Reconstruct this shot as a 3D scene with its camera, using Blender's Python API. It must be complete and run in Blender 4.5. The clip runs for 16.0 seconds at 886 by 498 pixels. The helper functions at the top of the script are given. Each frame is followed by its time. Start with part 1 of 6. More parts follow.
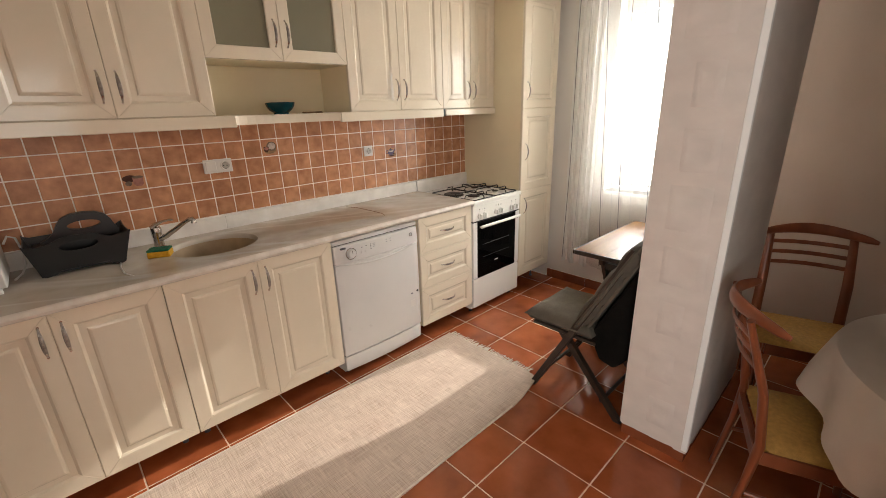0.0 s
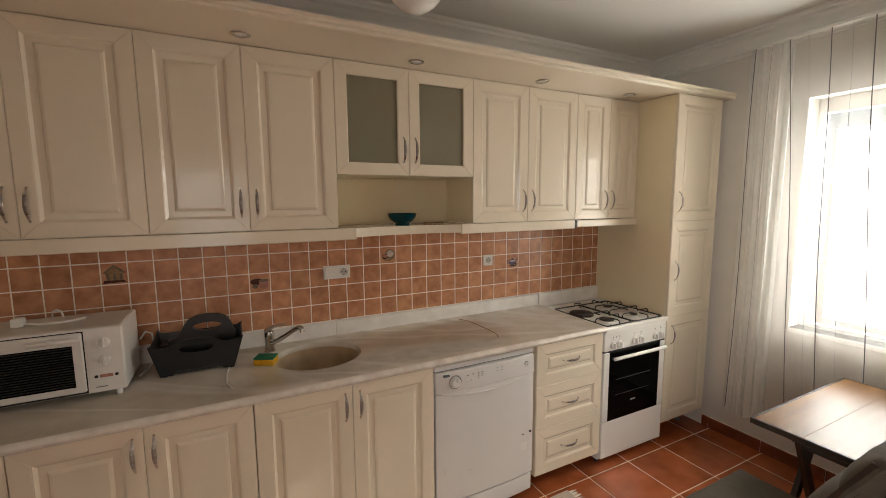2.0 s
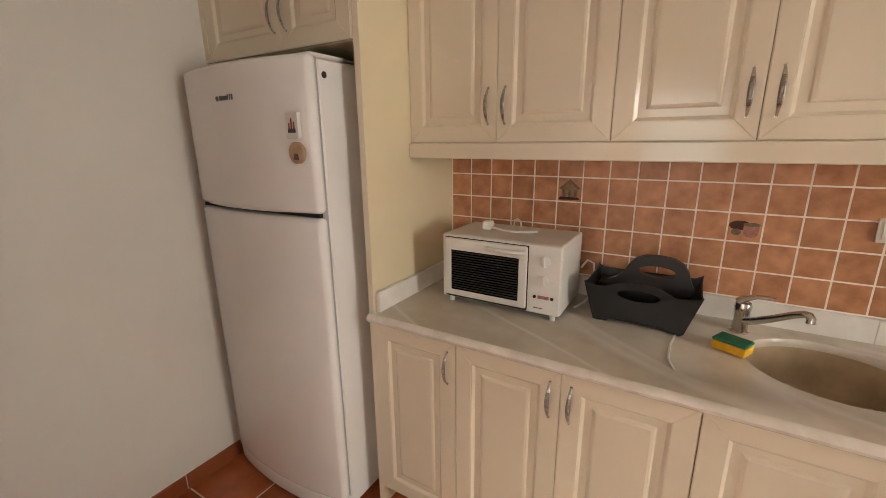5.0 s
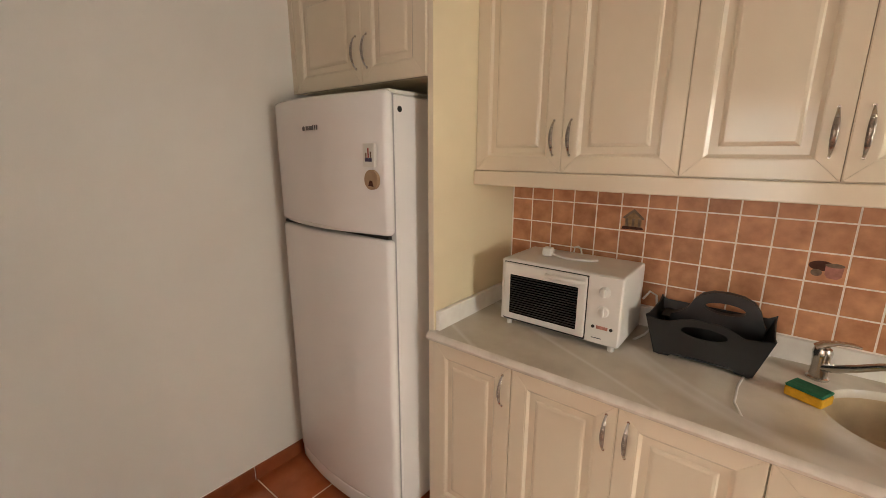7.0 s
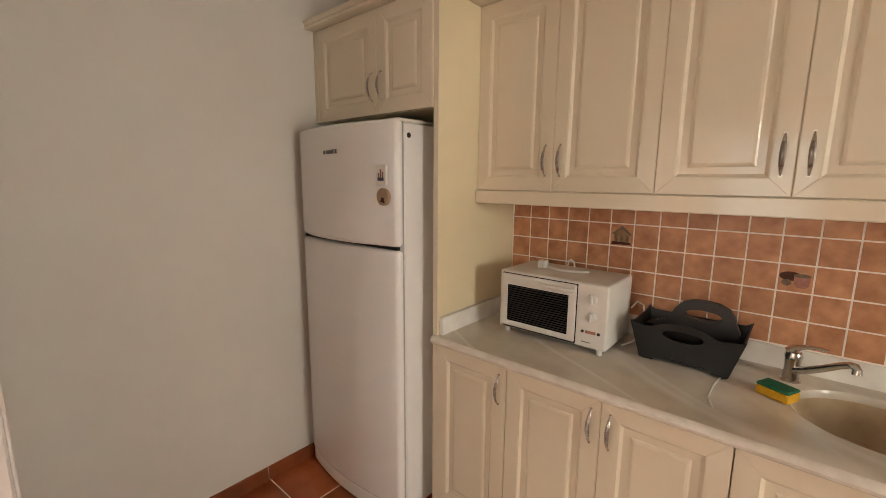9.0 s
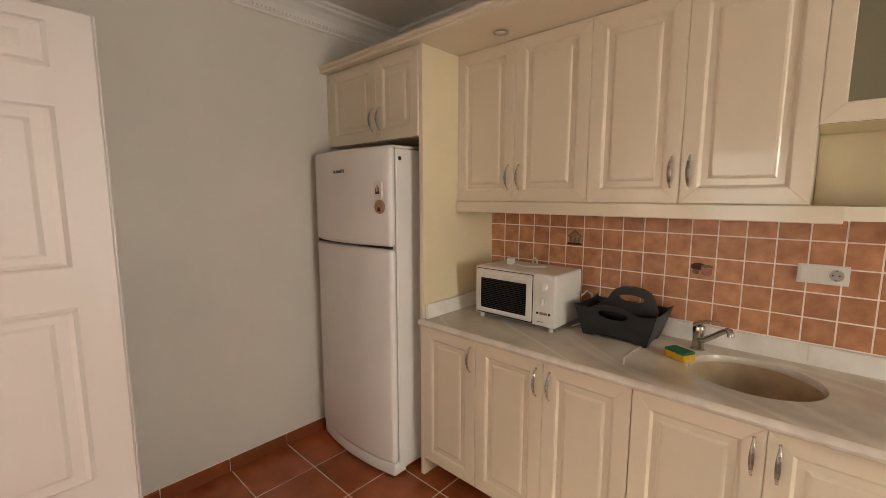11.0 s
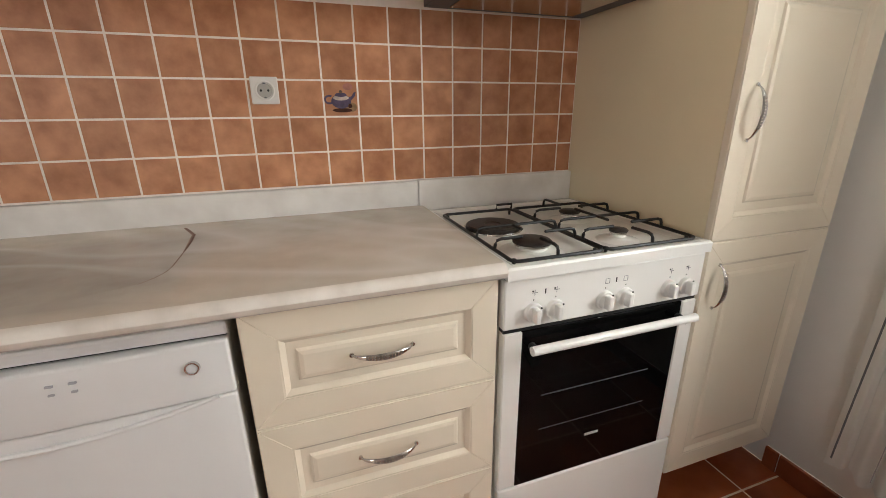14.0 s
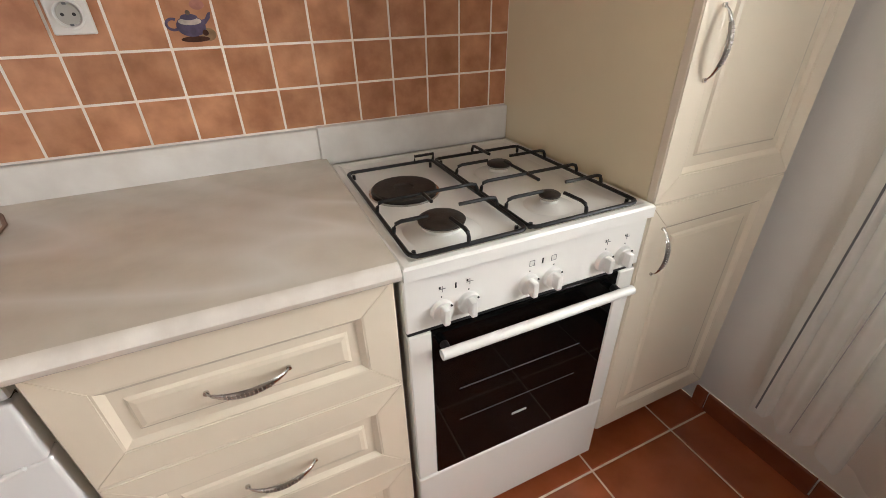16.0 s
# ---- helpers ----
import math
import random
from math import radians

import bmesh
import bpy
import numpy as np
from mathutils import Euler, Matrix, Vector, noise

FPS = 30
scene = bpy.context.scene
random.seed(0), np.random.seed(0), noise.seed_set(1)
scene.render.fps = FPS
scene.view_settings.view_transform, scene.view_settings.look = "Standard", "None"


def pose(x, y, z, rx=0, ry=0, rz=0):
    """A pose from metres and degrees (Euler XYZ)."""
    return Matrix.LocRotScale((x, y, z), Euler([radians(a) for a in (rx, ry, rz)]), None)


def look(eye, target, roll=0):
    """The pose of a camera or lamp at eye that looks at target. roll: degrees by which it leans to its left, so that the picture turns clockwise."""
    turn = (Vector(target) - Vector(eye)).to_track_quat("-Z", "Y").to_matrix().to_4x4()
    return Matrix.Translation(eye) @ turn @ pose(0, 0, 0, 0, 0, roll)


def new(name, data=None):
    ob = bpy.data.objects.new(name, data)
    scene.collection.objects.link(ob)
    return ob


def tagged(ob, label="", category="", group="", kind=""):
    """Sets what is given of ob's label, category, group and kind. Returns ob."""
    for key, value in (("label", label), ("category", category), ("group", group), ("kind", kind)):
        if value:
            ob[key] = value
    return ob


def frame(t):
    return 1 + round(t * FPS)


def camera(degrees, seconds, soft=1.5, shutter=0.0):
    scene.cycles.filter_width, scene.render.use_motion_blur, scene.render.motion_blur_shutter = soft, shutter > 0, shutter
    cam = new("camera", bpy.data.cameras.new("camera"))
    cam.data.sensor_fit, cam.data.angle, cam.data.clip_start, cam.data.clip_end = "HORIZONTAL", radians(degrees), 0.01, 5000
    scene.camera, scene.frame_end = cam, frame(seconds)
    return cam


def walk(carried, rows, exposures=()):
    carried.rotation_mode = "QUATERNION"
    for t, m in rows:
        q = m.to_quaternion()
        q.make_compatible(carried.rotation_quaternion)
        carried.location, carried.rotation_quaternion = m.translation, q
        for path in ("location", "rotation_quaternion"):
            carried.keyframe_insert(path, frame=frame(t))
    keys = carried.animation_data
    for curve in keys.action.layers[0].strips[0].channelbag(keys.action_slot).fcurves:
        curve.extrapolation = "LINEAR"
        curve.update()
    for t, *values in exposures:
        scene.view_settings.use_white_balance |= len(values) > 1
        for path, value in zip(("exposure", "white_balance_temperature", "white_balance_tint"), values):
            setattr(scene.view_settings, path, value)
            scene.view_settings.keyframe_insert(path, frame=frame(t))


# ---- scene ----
cam = camera(93.6, 16.0, soft=0.8)
PATH = [
    (0, (1.433, -2.607, 1.547), (2.734, -1.228, 0.909), -1.8),
    (0.5, (1.561, -2.402, 1.542), (2.665, -0.892, 0.834), -2.0),
    (1, (1.614, -2.306, 1.572), (2.61, -0.733, 0.84), -1.8),
    (1.5, (1.633, -2.343, 1.634), (2.583, -0.707, 0.986), -0.8),
    (2, (1.651, -2.358, 1.678), (2.544, -0.583, 1.446), -0.4),
    (2.5, (1.673, -2.344, 1.651), (2.343, -0.468, 1.467), -0.2),
    (3, (1.657, -2.321, 1.611), (2.101, -0.377, 1.451), -0.2),
    (3.5, (1.673, -2.237, 1.559), (1.82, -0.263, 1.273), -0.4),
    (4, (1.633, -2.038, 1.569), (1.409, -0.096, 1.147), -0.8),
    (4.5, (1.571, -1.851, 1.55), (0.882, -0.029, 1.099), -0.3),
    (5, (1.59, -1.751, 1.559), (0.591, -0.094, 1.052), -0.6),
    (5.2, (1.637, -1.719, 1.547), (0.514, -0.14, 1.054), -0.8),
    (7.3, (1.593, -1.817, 1.625), (0.372, -0.295, 1.187), 0.2),
    (7.5, (1.603, -1.815, 1.618), (0.378, -0.292, 1.196), 0.2),
    (8, (1.622, -1.807, 1.613), (0.382, -0.289, 1.218), 0.3),
    (8.2, (1.64, -1.809, 1.599), (0.39, -0.294, 1.221), 0.4),
    (10.3, (2.071, -2.161, 1.585), (0.745, -0.69, 1.309), 0.2),
    (10.5, (2.13, -2.164, 1.576), (0.796, -0.699, 1.31), 0.2),
    (11, (2.148, -2.15, 1.58), (0.805, -0.69, 1.325), -0.0),
    (11.5, (2.054, -2.102, 1.6), (0.711, -0.642, 1.348), -0.1),
    (12, (2.181, -2.003, 1.543), (1.058, -0.364, 1.308), 0.4),
    (12.5, (2.466, -1.876, 1.451), (1.899, 0.028, 1.221), 0.2),
    (13, (2.707, -1.726, 1.38), (2.549, 0.247, 1.099), 0.0),
    (13.5, (2.935, -1.519, 1.326), (3.247, 0.407, 0.888), -0.3),
    (14, (3.232, -1.347, 1.211), (3.846, 0.452, 0.591), -0.6),
    (14.5, (3.431, -1.223, 1.114), (4.126, 0.471, 0.31), -0.6),
    (15, (3.483, -1.182, 1.064), (4.183, 0.445, 0.134), -0.85),
    (15.5, (3.490, -1.167, 1.119), (4.189, 0.418, 0.119), -1.2),
    (16, (3.449, -1.180, 1.274), (4.145, 0.401, 0.267), -1.4),
]
EXPOSURES = [(0, -0.14, 6500, 7), (0.5, -0.40, 6550, 7), (1, -0.44, 6500, 7), (1.5, -0.41, 6500, 7), (2, -0.60, 6600, 6), (2.5, -0.53, 6500, 6), (3, -0.27, 6400, 6), (3.5, -0.12, 6400, 6),
             (4.5, 0.05, 6600, 6), (5, 0.16, 6650, 6), (7.5, 0.25, 6900, 6), (8, 0.24, 6950, 6), (10.5, 0.01, 6900, 6), (11, 0.01, 6900, 6), (12.5, -0.11, 6850, 6), (13, -0.32, 6550, 6),
             (14, -0.31, 6050, 6), (14.5, -0.28, 6000, 7), (15, -0.28, 6000, 7), (16, -0.18, 6000, 7)]
walk(cam, [(t, look(eye, target, roll)) for t, eye, target, roll in PATH], EXPOSURES)

XW, XE, YS, YD, ZC = -0.265, 4.705, -2.80, -4.95, 2.73   # west and east wall, south wall, hallway end, ceiling

# ---- light and sky ----
SUN_DIR = Vector((-1.0, 0.17, -0.55)).normalized()      # the way the sunlight travels
world = bpy.data.worlds.new("sky")
scene.world = world
world.use_nodes = True
wn = world.node_tree.nodes
sky = wn.new("ShaderNodeTexSky")
sky.sky_type, sky.sun_disc = "NISHITA", False
sky.sun_elevation, sky.sun_rotation = radians(28.5), math.atan2(1.0, -0.17)
world.node_tree.links.new(sky.outputs[0], wn["Background"].inputs[0])
wn["Background"].inputs[1].default_value = 0.07
sun = new("sun", bpy.data.lights.new("sun", "SUN"))
sun.data.energy, sun.data.angle, sun.data.color = 5.0, radians(0.6), (1.0, 0.93, 0.84)
sun.matrix_world = look((0, 0, 0), SUN_DIR)


def area(name, eye, target, w, h, watts, colour):
    lamp = new(name, bpy.data.lights.new(name, "AREA"))
    lamp.data.shape, lamp.data.size, lamp.data.size_y = "RECTANGLE", w, h
    lamp.data.energy, lamp.data.color = watts, colour
    lamp.matrix_world = look(eye, target)
    return lamp


area("kitchen_window_light", (5.02, -1.37, 1.50), (0, -1.37, 1.28), 0.52, 1.20, 43, (1.0, 0.97, 0.93))
# stand-in for an unseen hall window, added to brighten the stub and east wall
area("hallway_window_light", (XW - 0.02, -4.02, 1.55), (4.0, -4.02, 1.35), 1.5, 1.4, 80, (1.0, 0.98, 0.96))
area("hall_south_window_light", (1.40, YD - 0.02, 1.50), (1.40, 0.0, 1.40), 0.88, 1.20, 11, (1.0, 0.98, 0.95))


# ---- materials ----
def mat(name, col, rough=0.5, var=0.05, scale=6.0, bump=0.0, bscale=120.0, metal=0.0, stretch=(1, 1, 1), spec=0.5, coat=0.0, rnd=0.0, dark=None, spread=False):
    m = bpy.data.materials.new(name)
    m.use_nodes = True
    nt = m.node_tree
    n, link = nt.nodes, nt.links.new
    b = n["Principled BSDF"]
    b.inputs["Roughness"].default_value, b.inputs["Metallic"].default_value = rough, metal
    b.inputs["Specular IOR Level"].default_value, b.inputs["Coat Weight"].default_value = spec, coat
    b.inputs["Coat Roughness"].default_value = 0.12
    tc, mp = n.new("ShaderNodeTexCoord"), n.new("ShaderNodeMapping")
    mp.inputs["Scale"].default_value = stretch
    if spread:      # each piece takes its own cut of the pattern
        where, shift = n.new("ShaderNodeObjectInfo"), n.new("ShaderNodeVectorMath")
        shift.operation = "MULTIPLY_ADD"
        shift.inputs[1].default_value = (3.1, 3.7, 4.3)
        link(where.outputs["Location"], shift.inputs[0])
        link(tc.outputs["Object"], shift.inputs[2])
        link(shift.outputs[0], mp.inputs[0])
    else:
        link(tc.outputs["Object"], mp.inputs[0])
    no = n.new("ShaderNodeTexNoise")
    no.inputs["Scale"].default_value, no.inputs["Detail"].default_value = scale, 6
    link(mp.outputs[0], no.inputs["Vector"])
    ramp = n.new("ShaderNodeValToRGB")
    ramp.color_ramp.elements[0].position, ramp.color_ramp.elements[1].position = 0.3, 0.7
    lo = dark if dark else [c * (1 - var) for c in col]
    ramp.color_ramp.elements[0].color = (*lo, 1)
    ramp.color_ramp.elements[1].color = (*[min(1, c * (1 + var)) for c in col], 1)
    link(no.outputs[0], ramp.inputs[0])
    out = ramp.outputs[0]
    if rnd:
        oi, hs = n.new("ShaderNodeObjectInfo"), n.new("ShaderNodeHueSaturation")
        mr = n.new("ShaderNodeMapRange")
        mr.inputs["To Min"].default_value, mr.inputs["To Max"].default_value = 1 - rnd, 1 + rnd
        link(oi.outputs["Random"], mr.inputs[0])
        link(mr.outputs[0], hs.inputs["Value"])
        link(out, hs.inputs["Color"])
        out = hs.outputs[0]
    link(out, b.inputs["Base Color"])
    if bump:
        n2 = n.new("ShaderNodeTexNoise")
        n2.inputs["Scale"].default_value, n2.inputs["Detail"].default_value = bscale, 4
        link(mp.outputs[0], n2.inputs["Vector"])
        bp = n.new("ShaderNodeBump")
        bp.inputs["Strength"].default_value, bp.inputs["Distance"].default_value = bump, 0.004
        link(n2.outputs[0], bp.inputs["Height"])
        link(bp.outputs[0], b.inputs["Normal"])
    mr2 = n.new("ShaderNodeMapRange")
    mr2.inputs["To Min"].default_value, mr2.inputs["To Max"].default_value = max(0, rough - 0.02), rough + 0.03
    link(no.outputs[0], mr2.inputs[0])
    link(mr2.outputs[0], b.inputs["Roughness"])
    return m


CREAM = mat("ivory_lacquer", (0.765, 0.68, 0.54), 0.10, 0.012, 2, 0.02, 40)
CARCASS = mat("cream_board", (0.78, 0.675, 0.465), 0.30, 0.03, 4, 0.03, 90)
WALL = mat("grey_wall_paint", (0.72, 0.68, 0.625), 0.6, 0.03, 2.5, 0.12, 180)
WALL_WARM = mat("cream_wall_paint", (0.64, 0.52, 0.44), 0.6, 0.04, 2.5, 0.12, 180)
PILLAR = mat("filler_and_paint", (0.645, 0.57, 0.51), 0.6, 0.05, 5, 0.55, 9, stretch=(1, 1.6, 2.6))
CEIL = mat("ceiling_paint", (0.80, 0.78, 0.74), 0.7, 0.02, 2, 0.05, 90)
PLASTER = mat("cornice_plaster", (0.82, 0.80, 0.76), 0.6, 0.02, 5, 0.05, 90)
GROUT = mat("floor_grout", (0.74, 0.54, 0.39), 0.8, 0.12, 20, 0.2, 300)
FLOOR_TILE = mat("terracotta_floor_tile", (0.36, 0.097, 0.034), 0.09, 0.15, 6, 0.03, 40, rnd=0.12, dark=(0.25, 0.060, 0.020), spread=True)
SKIRT_TILE = mat("terracotta_skirting_tile", (0.235, 0.064, 0.026), 0.25, 0.2, 6, 0.05, 40, rnd=0.12, spread=True)
WALL_TILE = mat("terracotta_wall_tile", (0.56, 0.280, 0.150), 0.34, 0.12, 17, 0.12, 70, rnd=0.09, spec=0.35, dark=(0.39, 0.165, 0.078), spread=True)
WALL_GROUT = mat("wall_grout", (0.95, 0.88, 0.80), 0.8, 0.06, 20, 0.2, 300)
CHROME = mat("brushed_chrome", (0.62, 0.60, 0.57), 0.18, 0.06, 30, 0.03, 300, metal=1.0)
WHITE = mat("white_enamel", (0.82, 0.80, 0.75), 0.2, 0.02, 4, 0.02, 90)
WHITE_PLASTIC = mat("white_plastic", (0.78, 0.76, 0.72), 0.35, 0.03, 8, 0.03, 200)
DW_WHITE = mat("dishwasher_white", (0.71, 0.695, 0.675), 0.28, 0.02, 4, 0.02, 90)
FRIDGE_WHITE = mat("fridge_white", (0.86, 0.845, 0.84), 0.13, 0.02, 4, 0.02, 60)
BLACK_GLASS = mat("black_oven_glass", (0.003, 0.003, 0.003), 0.05, 0.2, 4, spec=0.12)
BLACK = mat("black_plastic", (0.011, 0.011, 0.011), 0.5, 0.2, 20, 0.05, 200)
CADDY = mat("anthracite_plastic", (0.020, 0.022, 0.024), 0.42, 0.15, 12, 0.08, 250)
IRON = mat("black_enamel_iron", (0.006, 0.0055, 0.0055), 0.42, 0.2, 40, 0.1, 300)
BURNER = mat("burnt_burner_metal", (0.035, 0.027, 0.022), 0.5, 0.35, 40, 0.15, 200, metal=0.3)
INLAY = mat("dark_beaded_inlay", (0.27, 0.24, 0.21), 0.30, 0.3, 60, metal=1.0)
# near-black colour that stands in for the shade inside gaps
GAP_SHADE = mat("painted_gap_shade", (0.02, 0.017, 0.014), 0.8, 0.1, 5)
GREY_MARK = mat("grey_print", (0.12, 0.12, 0.13), 0.5, 0.05, 5)
PALE_MARK = mat("pale_grey_print", (0.40, 0.40, 0.41), 0.5, 0.05, 5)
SEAM = mat("brown_stained_seam", (0.22, 0.13, 0.085), 0.6, 0.2, 30)
RED_MARK = mat("red_lamp", (0.35, 0.03, 0.02), 0.3, 0.05, 5)
WOOD_RED = mat("reddish_stained_wood", (0.22, 0.062, 0.024), 0.3, 0.25, 14, 0.05, 60, stretch=(1, 1, 0.15))
WOOD_DARK = mat("dark_brown_wood", (0.030, 0.018, 0.012), 0.4, 0.25, 14, 0.05, 60, stretch=(1, 1, 0.15))
WOOD_TOP = mat("honey_wood_tabletop", (0.19, 0.095, 0.036), 0.24, 0.2, 10, 0.03, 60, stretch=(0.12, 1.6, 1), spec=0.28)
SEAT_YELLOW = mat("yellow_woven_seat", (0.50, 0.28, 0.070), 0.85, 0.15, 60, 0.4, 260)
CUSHION = mat("grey_olive_cloth", (0.105, 0.088, 0.066), 0.95, 0.15, 18, 0.5, 400)
BLACK_CLOTH_SHADE = mat("black_cloth_and_shade", (0.007, 0.006, 0.005), 0.95, 0.2, 20, 0.3, 300, spec=0.1)
CLOTH = mat("white_tablecloth", (0.72, 0.66, 0.59), 0.9, 0.04, 10, 0.25, 350)
FRINGE = mat("cotton_fringe", (0.72, 0.64, 0.54), 0.95, 0.1, 40, 0.3, 300)
BOWL_BLUE = mat("turquoise_glaze", (0.002, 0.045, 0.056), 0.15, 0.2, 12)
SPONGE_Y = mat("yellow_sponge", (0.66, 0.36, 0.02), 0.95, 0.12, 60, 0.7, 220)
SPONGE_G = mat("green_scourer", (0.02, 0.16, 0.075), 0.95, 0.2, 80, 0.7, 300)
SINK = mat("beige_stone_bowl", (0.46, 0.345, 0.215), 0.4, 0.22, 9, 0.04, 80)
FROST = mat("frosted_grey_glass", (0.20, 0.182, 0.118), 0.42, 0.04, 3, 0.03, 90)
OPAL = mat("opal_lamp_glass", (0.85, 0.84, 0.80), 0.25, 0.01, 3)
BLUE_PRINT = mat("slate_blue_print", (0.105, 0.085, 0.14), 0.55, 0.3, 60, spec=0.15)
BROWN_PRINT = mat("brown_print", (0.075, 0.03, 0.02), 0.55, 0.3, 60, spec=0.15)
PINK_PRINT = mat("pink_print", (0.42, 0.19, 0.15), 0.55, 0.2, 60, spec=0.15)
GREY_PRINT = mat("slate_print", (0.19, 0.135, 0.095), 0.55, 0.3, 60, spec=0.15)
OLIVE_PRINT = mat("olive_print", (0.30, 0.19, 0.10), 0.55, 0.3, 60, spec=0.15)
PALE_PRINT = mat("pale_print", (0.52, 0.45, 0.40), 0.55, 0.25, 70, spec=0.15)
DOOR_WHITE = mat("white_door_paint", (0.74, 0.70, 0.68), 0.4, 0.02, 4, 0.04, 60)
EDGE = mat("pale_marble_edge", (0.76, 0.71, 0.64), 0.25, 0.08, 14, 0.02, 60, dark=(0.64, 0.58, 0.51))
UPSTAND = mat("pale_marble_upstand", (0.86, 0.835, 0.79), 0.3, 0.06, 9, 0.02, 80, dark=(0.74, 0.70, 0.65))
BROWN_PLASTIC = mat("brown_wood_bit", (0.30, 0.18, 0.09), 0.6, 0.2, 30)


def marble():
    m = mat("beige_grey_marble", (0.64, 0.585, 0.495), 0.2, 0.03, 11, 0.01, 60, dark=(0.56, 0.50, 0.412))
    nt = m.node_tree
    n, link = nt.nodes, nt.links.new
    b = n["Principled BSDF"]
    base = b.inputs["Base Color"].links[0].from_socket
    tc = n["Texture Coordinate"]
    turn, mp = n.new("ShaderNodeMapping"), n.new("ShaderNodeMapping")
    turn.inputs["Rotation"].default_value = (0, 0, radians(30))
    mp.inputs["Scale"].default_value = (0.55, 2.4, 1)
    link(tc.outputs["Object"], turn.inputs[0])
    link(turn.outputs[0], mp.inputs[0])
    vein = n.new("ShaderNodeTexNoise")
    vein.inputs["Scale"].default_value, vein.inputs["Detail"].default_value, vein.inputs["Distortion"].default_value = 0.85, 2.0, 1.0
    link(mp.outputs[0], vein.inputs["Vector"])
    r = n.new("ShaderNodeValToRGB")
    e = r.color_ramp.elements
    e[0].position, e[0].color = 0.470, (0, 0, 0, 1)
    e[1].position, e[1].color = 0.545, (0, 0, 0, 1)
    e.new(0.508).color = (0.7, 0.7, 0.7, 1)
    link(vein.outputs[0], r.inputs[0])
    cloud = n.new("ShaderNodeTexNoise")
    cloud.inputs["Scale"].default_value, cloud.inputs["Detail"].default_value = 2.2, 3
    link(mp.outputs[0], cloud.inputs["Vector"])
    cr = n.new("ShaderNodeValToRGB")
    cr.color_ramp.elements[0].position, cr.color_ramp.elements[1].position = 0.46, 0.72
    cr.color_ramp.elements[1].color = (0.7, 0.7, 0.7, 1)
    link(cloud.outputs[0], cr.inputs[0])
    mxa = n.new("ShaderNodeMix")
    mxa.data_type = "RGBA"
    link(cr.outputs[0], mxa.inputs[0])
    link(base, mxa.inputs[6])
    mxa.inputs[7].default_value = (0.68, 0.625, 0.545, 1)
    mx = n.new("ShaderNodeMix")
    mx.data_type = "RGBA"
    link(r.outputs[0], mx.inputs[0])
    link(mxa.outputs[2], mx.inputs[6])
    mx.inputs[7].default_value = (0.78, 0.745, 0.69, 1)
    link(mx.outputs[2], b.inputs["Base Color"])
    return m


MARBLE = marble()


def rug_material():
    m = mat("beige_woven_rug", (0.60, 0.49, 0.40), 0.95, 0.08, 4, 0.0)
    nt = m.node_tree
    n, link = nt.nodes, nt.links.new
    b = n["Principled BSDF"]
    tc = n["Texture Coordinate"]
    total = None
    for sx, sy in ((8.0, 260.0), (230.0, 10.0), (7.0, 9.0)):
        mp, no = n.new("ShaderNodeMapping"), n.new("ShaderNodeTexNoise")
        mp.inputs["Scale"].default_value = (sx, sy, 1)
        no.inputs["Scale"].default_value, no.inputs["Detail"].default_value = 1.0, 5
        link(tc.outputs["Object"], mp.inputs[0])
        link(mp.outputs[0], no.inputs["Vector"])
        if sx < 7.5:
            flat = n.new("ShaderNodeMapRange")
            flat.inputs["To Min"].default_value, flat.inputs["To Max"].default_value = 0.34, 0.66
            link(no.outputs[0], flat.inputs[0])
            no = flat
        if total is None:
            total = no.outputs[0]
        else:
            ad = n.new("ShaderNodeMath")
            ad.operation = "ADD"
            link(total, ad.inputs[0])
            link(no.outputs[0], ad.inputs[1])
            total = ad.outputs[0]
    r = n.new("ShaderNodeValToRGB")
    e = r.color_ramp.elements
    e[0].color = (0.40, 0.29, 0.225, 1)
    e[1].color = (0.77, 0.645, 0.54, 1)
    half = n.new("ShaderNodeMath")
    half.operation = "MULTIPLY"
    half.inputs[1].default_value = 0.333
    link(total, half.inputs[0])
    e[0].position, e[1].position = 0.38, 0.62
    link(half.outputs[0], r.inputs[0])
    link(r.outputs[0], b.inputs["Base Color"])
    bp = n.new("ShaderNodeBump")
    bp.inputs["Strength"].default_value, bp.inputs["Distance"].default_value = 0.5, 0.003
    link(total, bp.inputs["Height"])
    link(bp.outputs[0], b.inputs["Normal"])
    return m


RUG = rug_material()


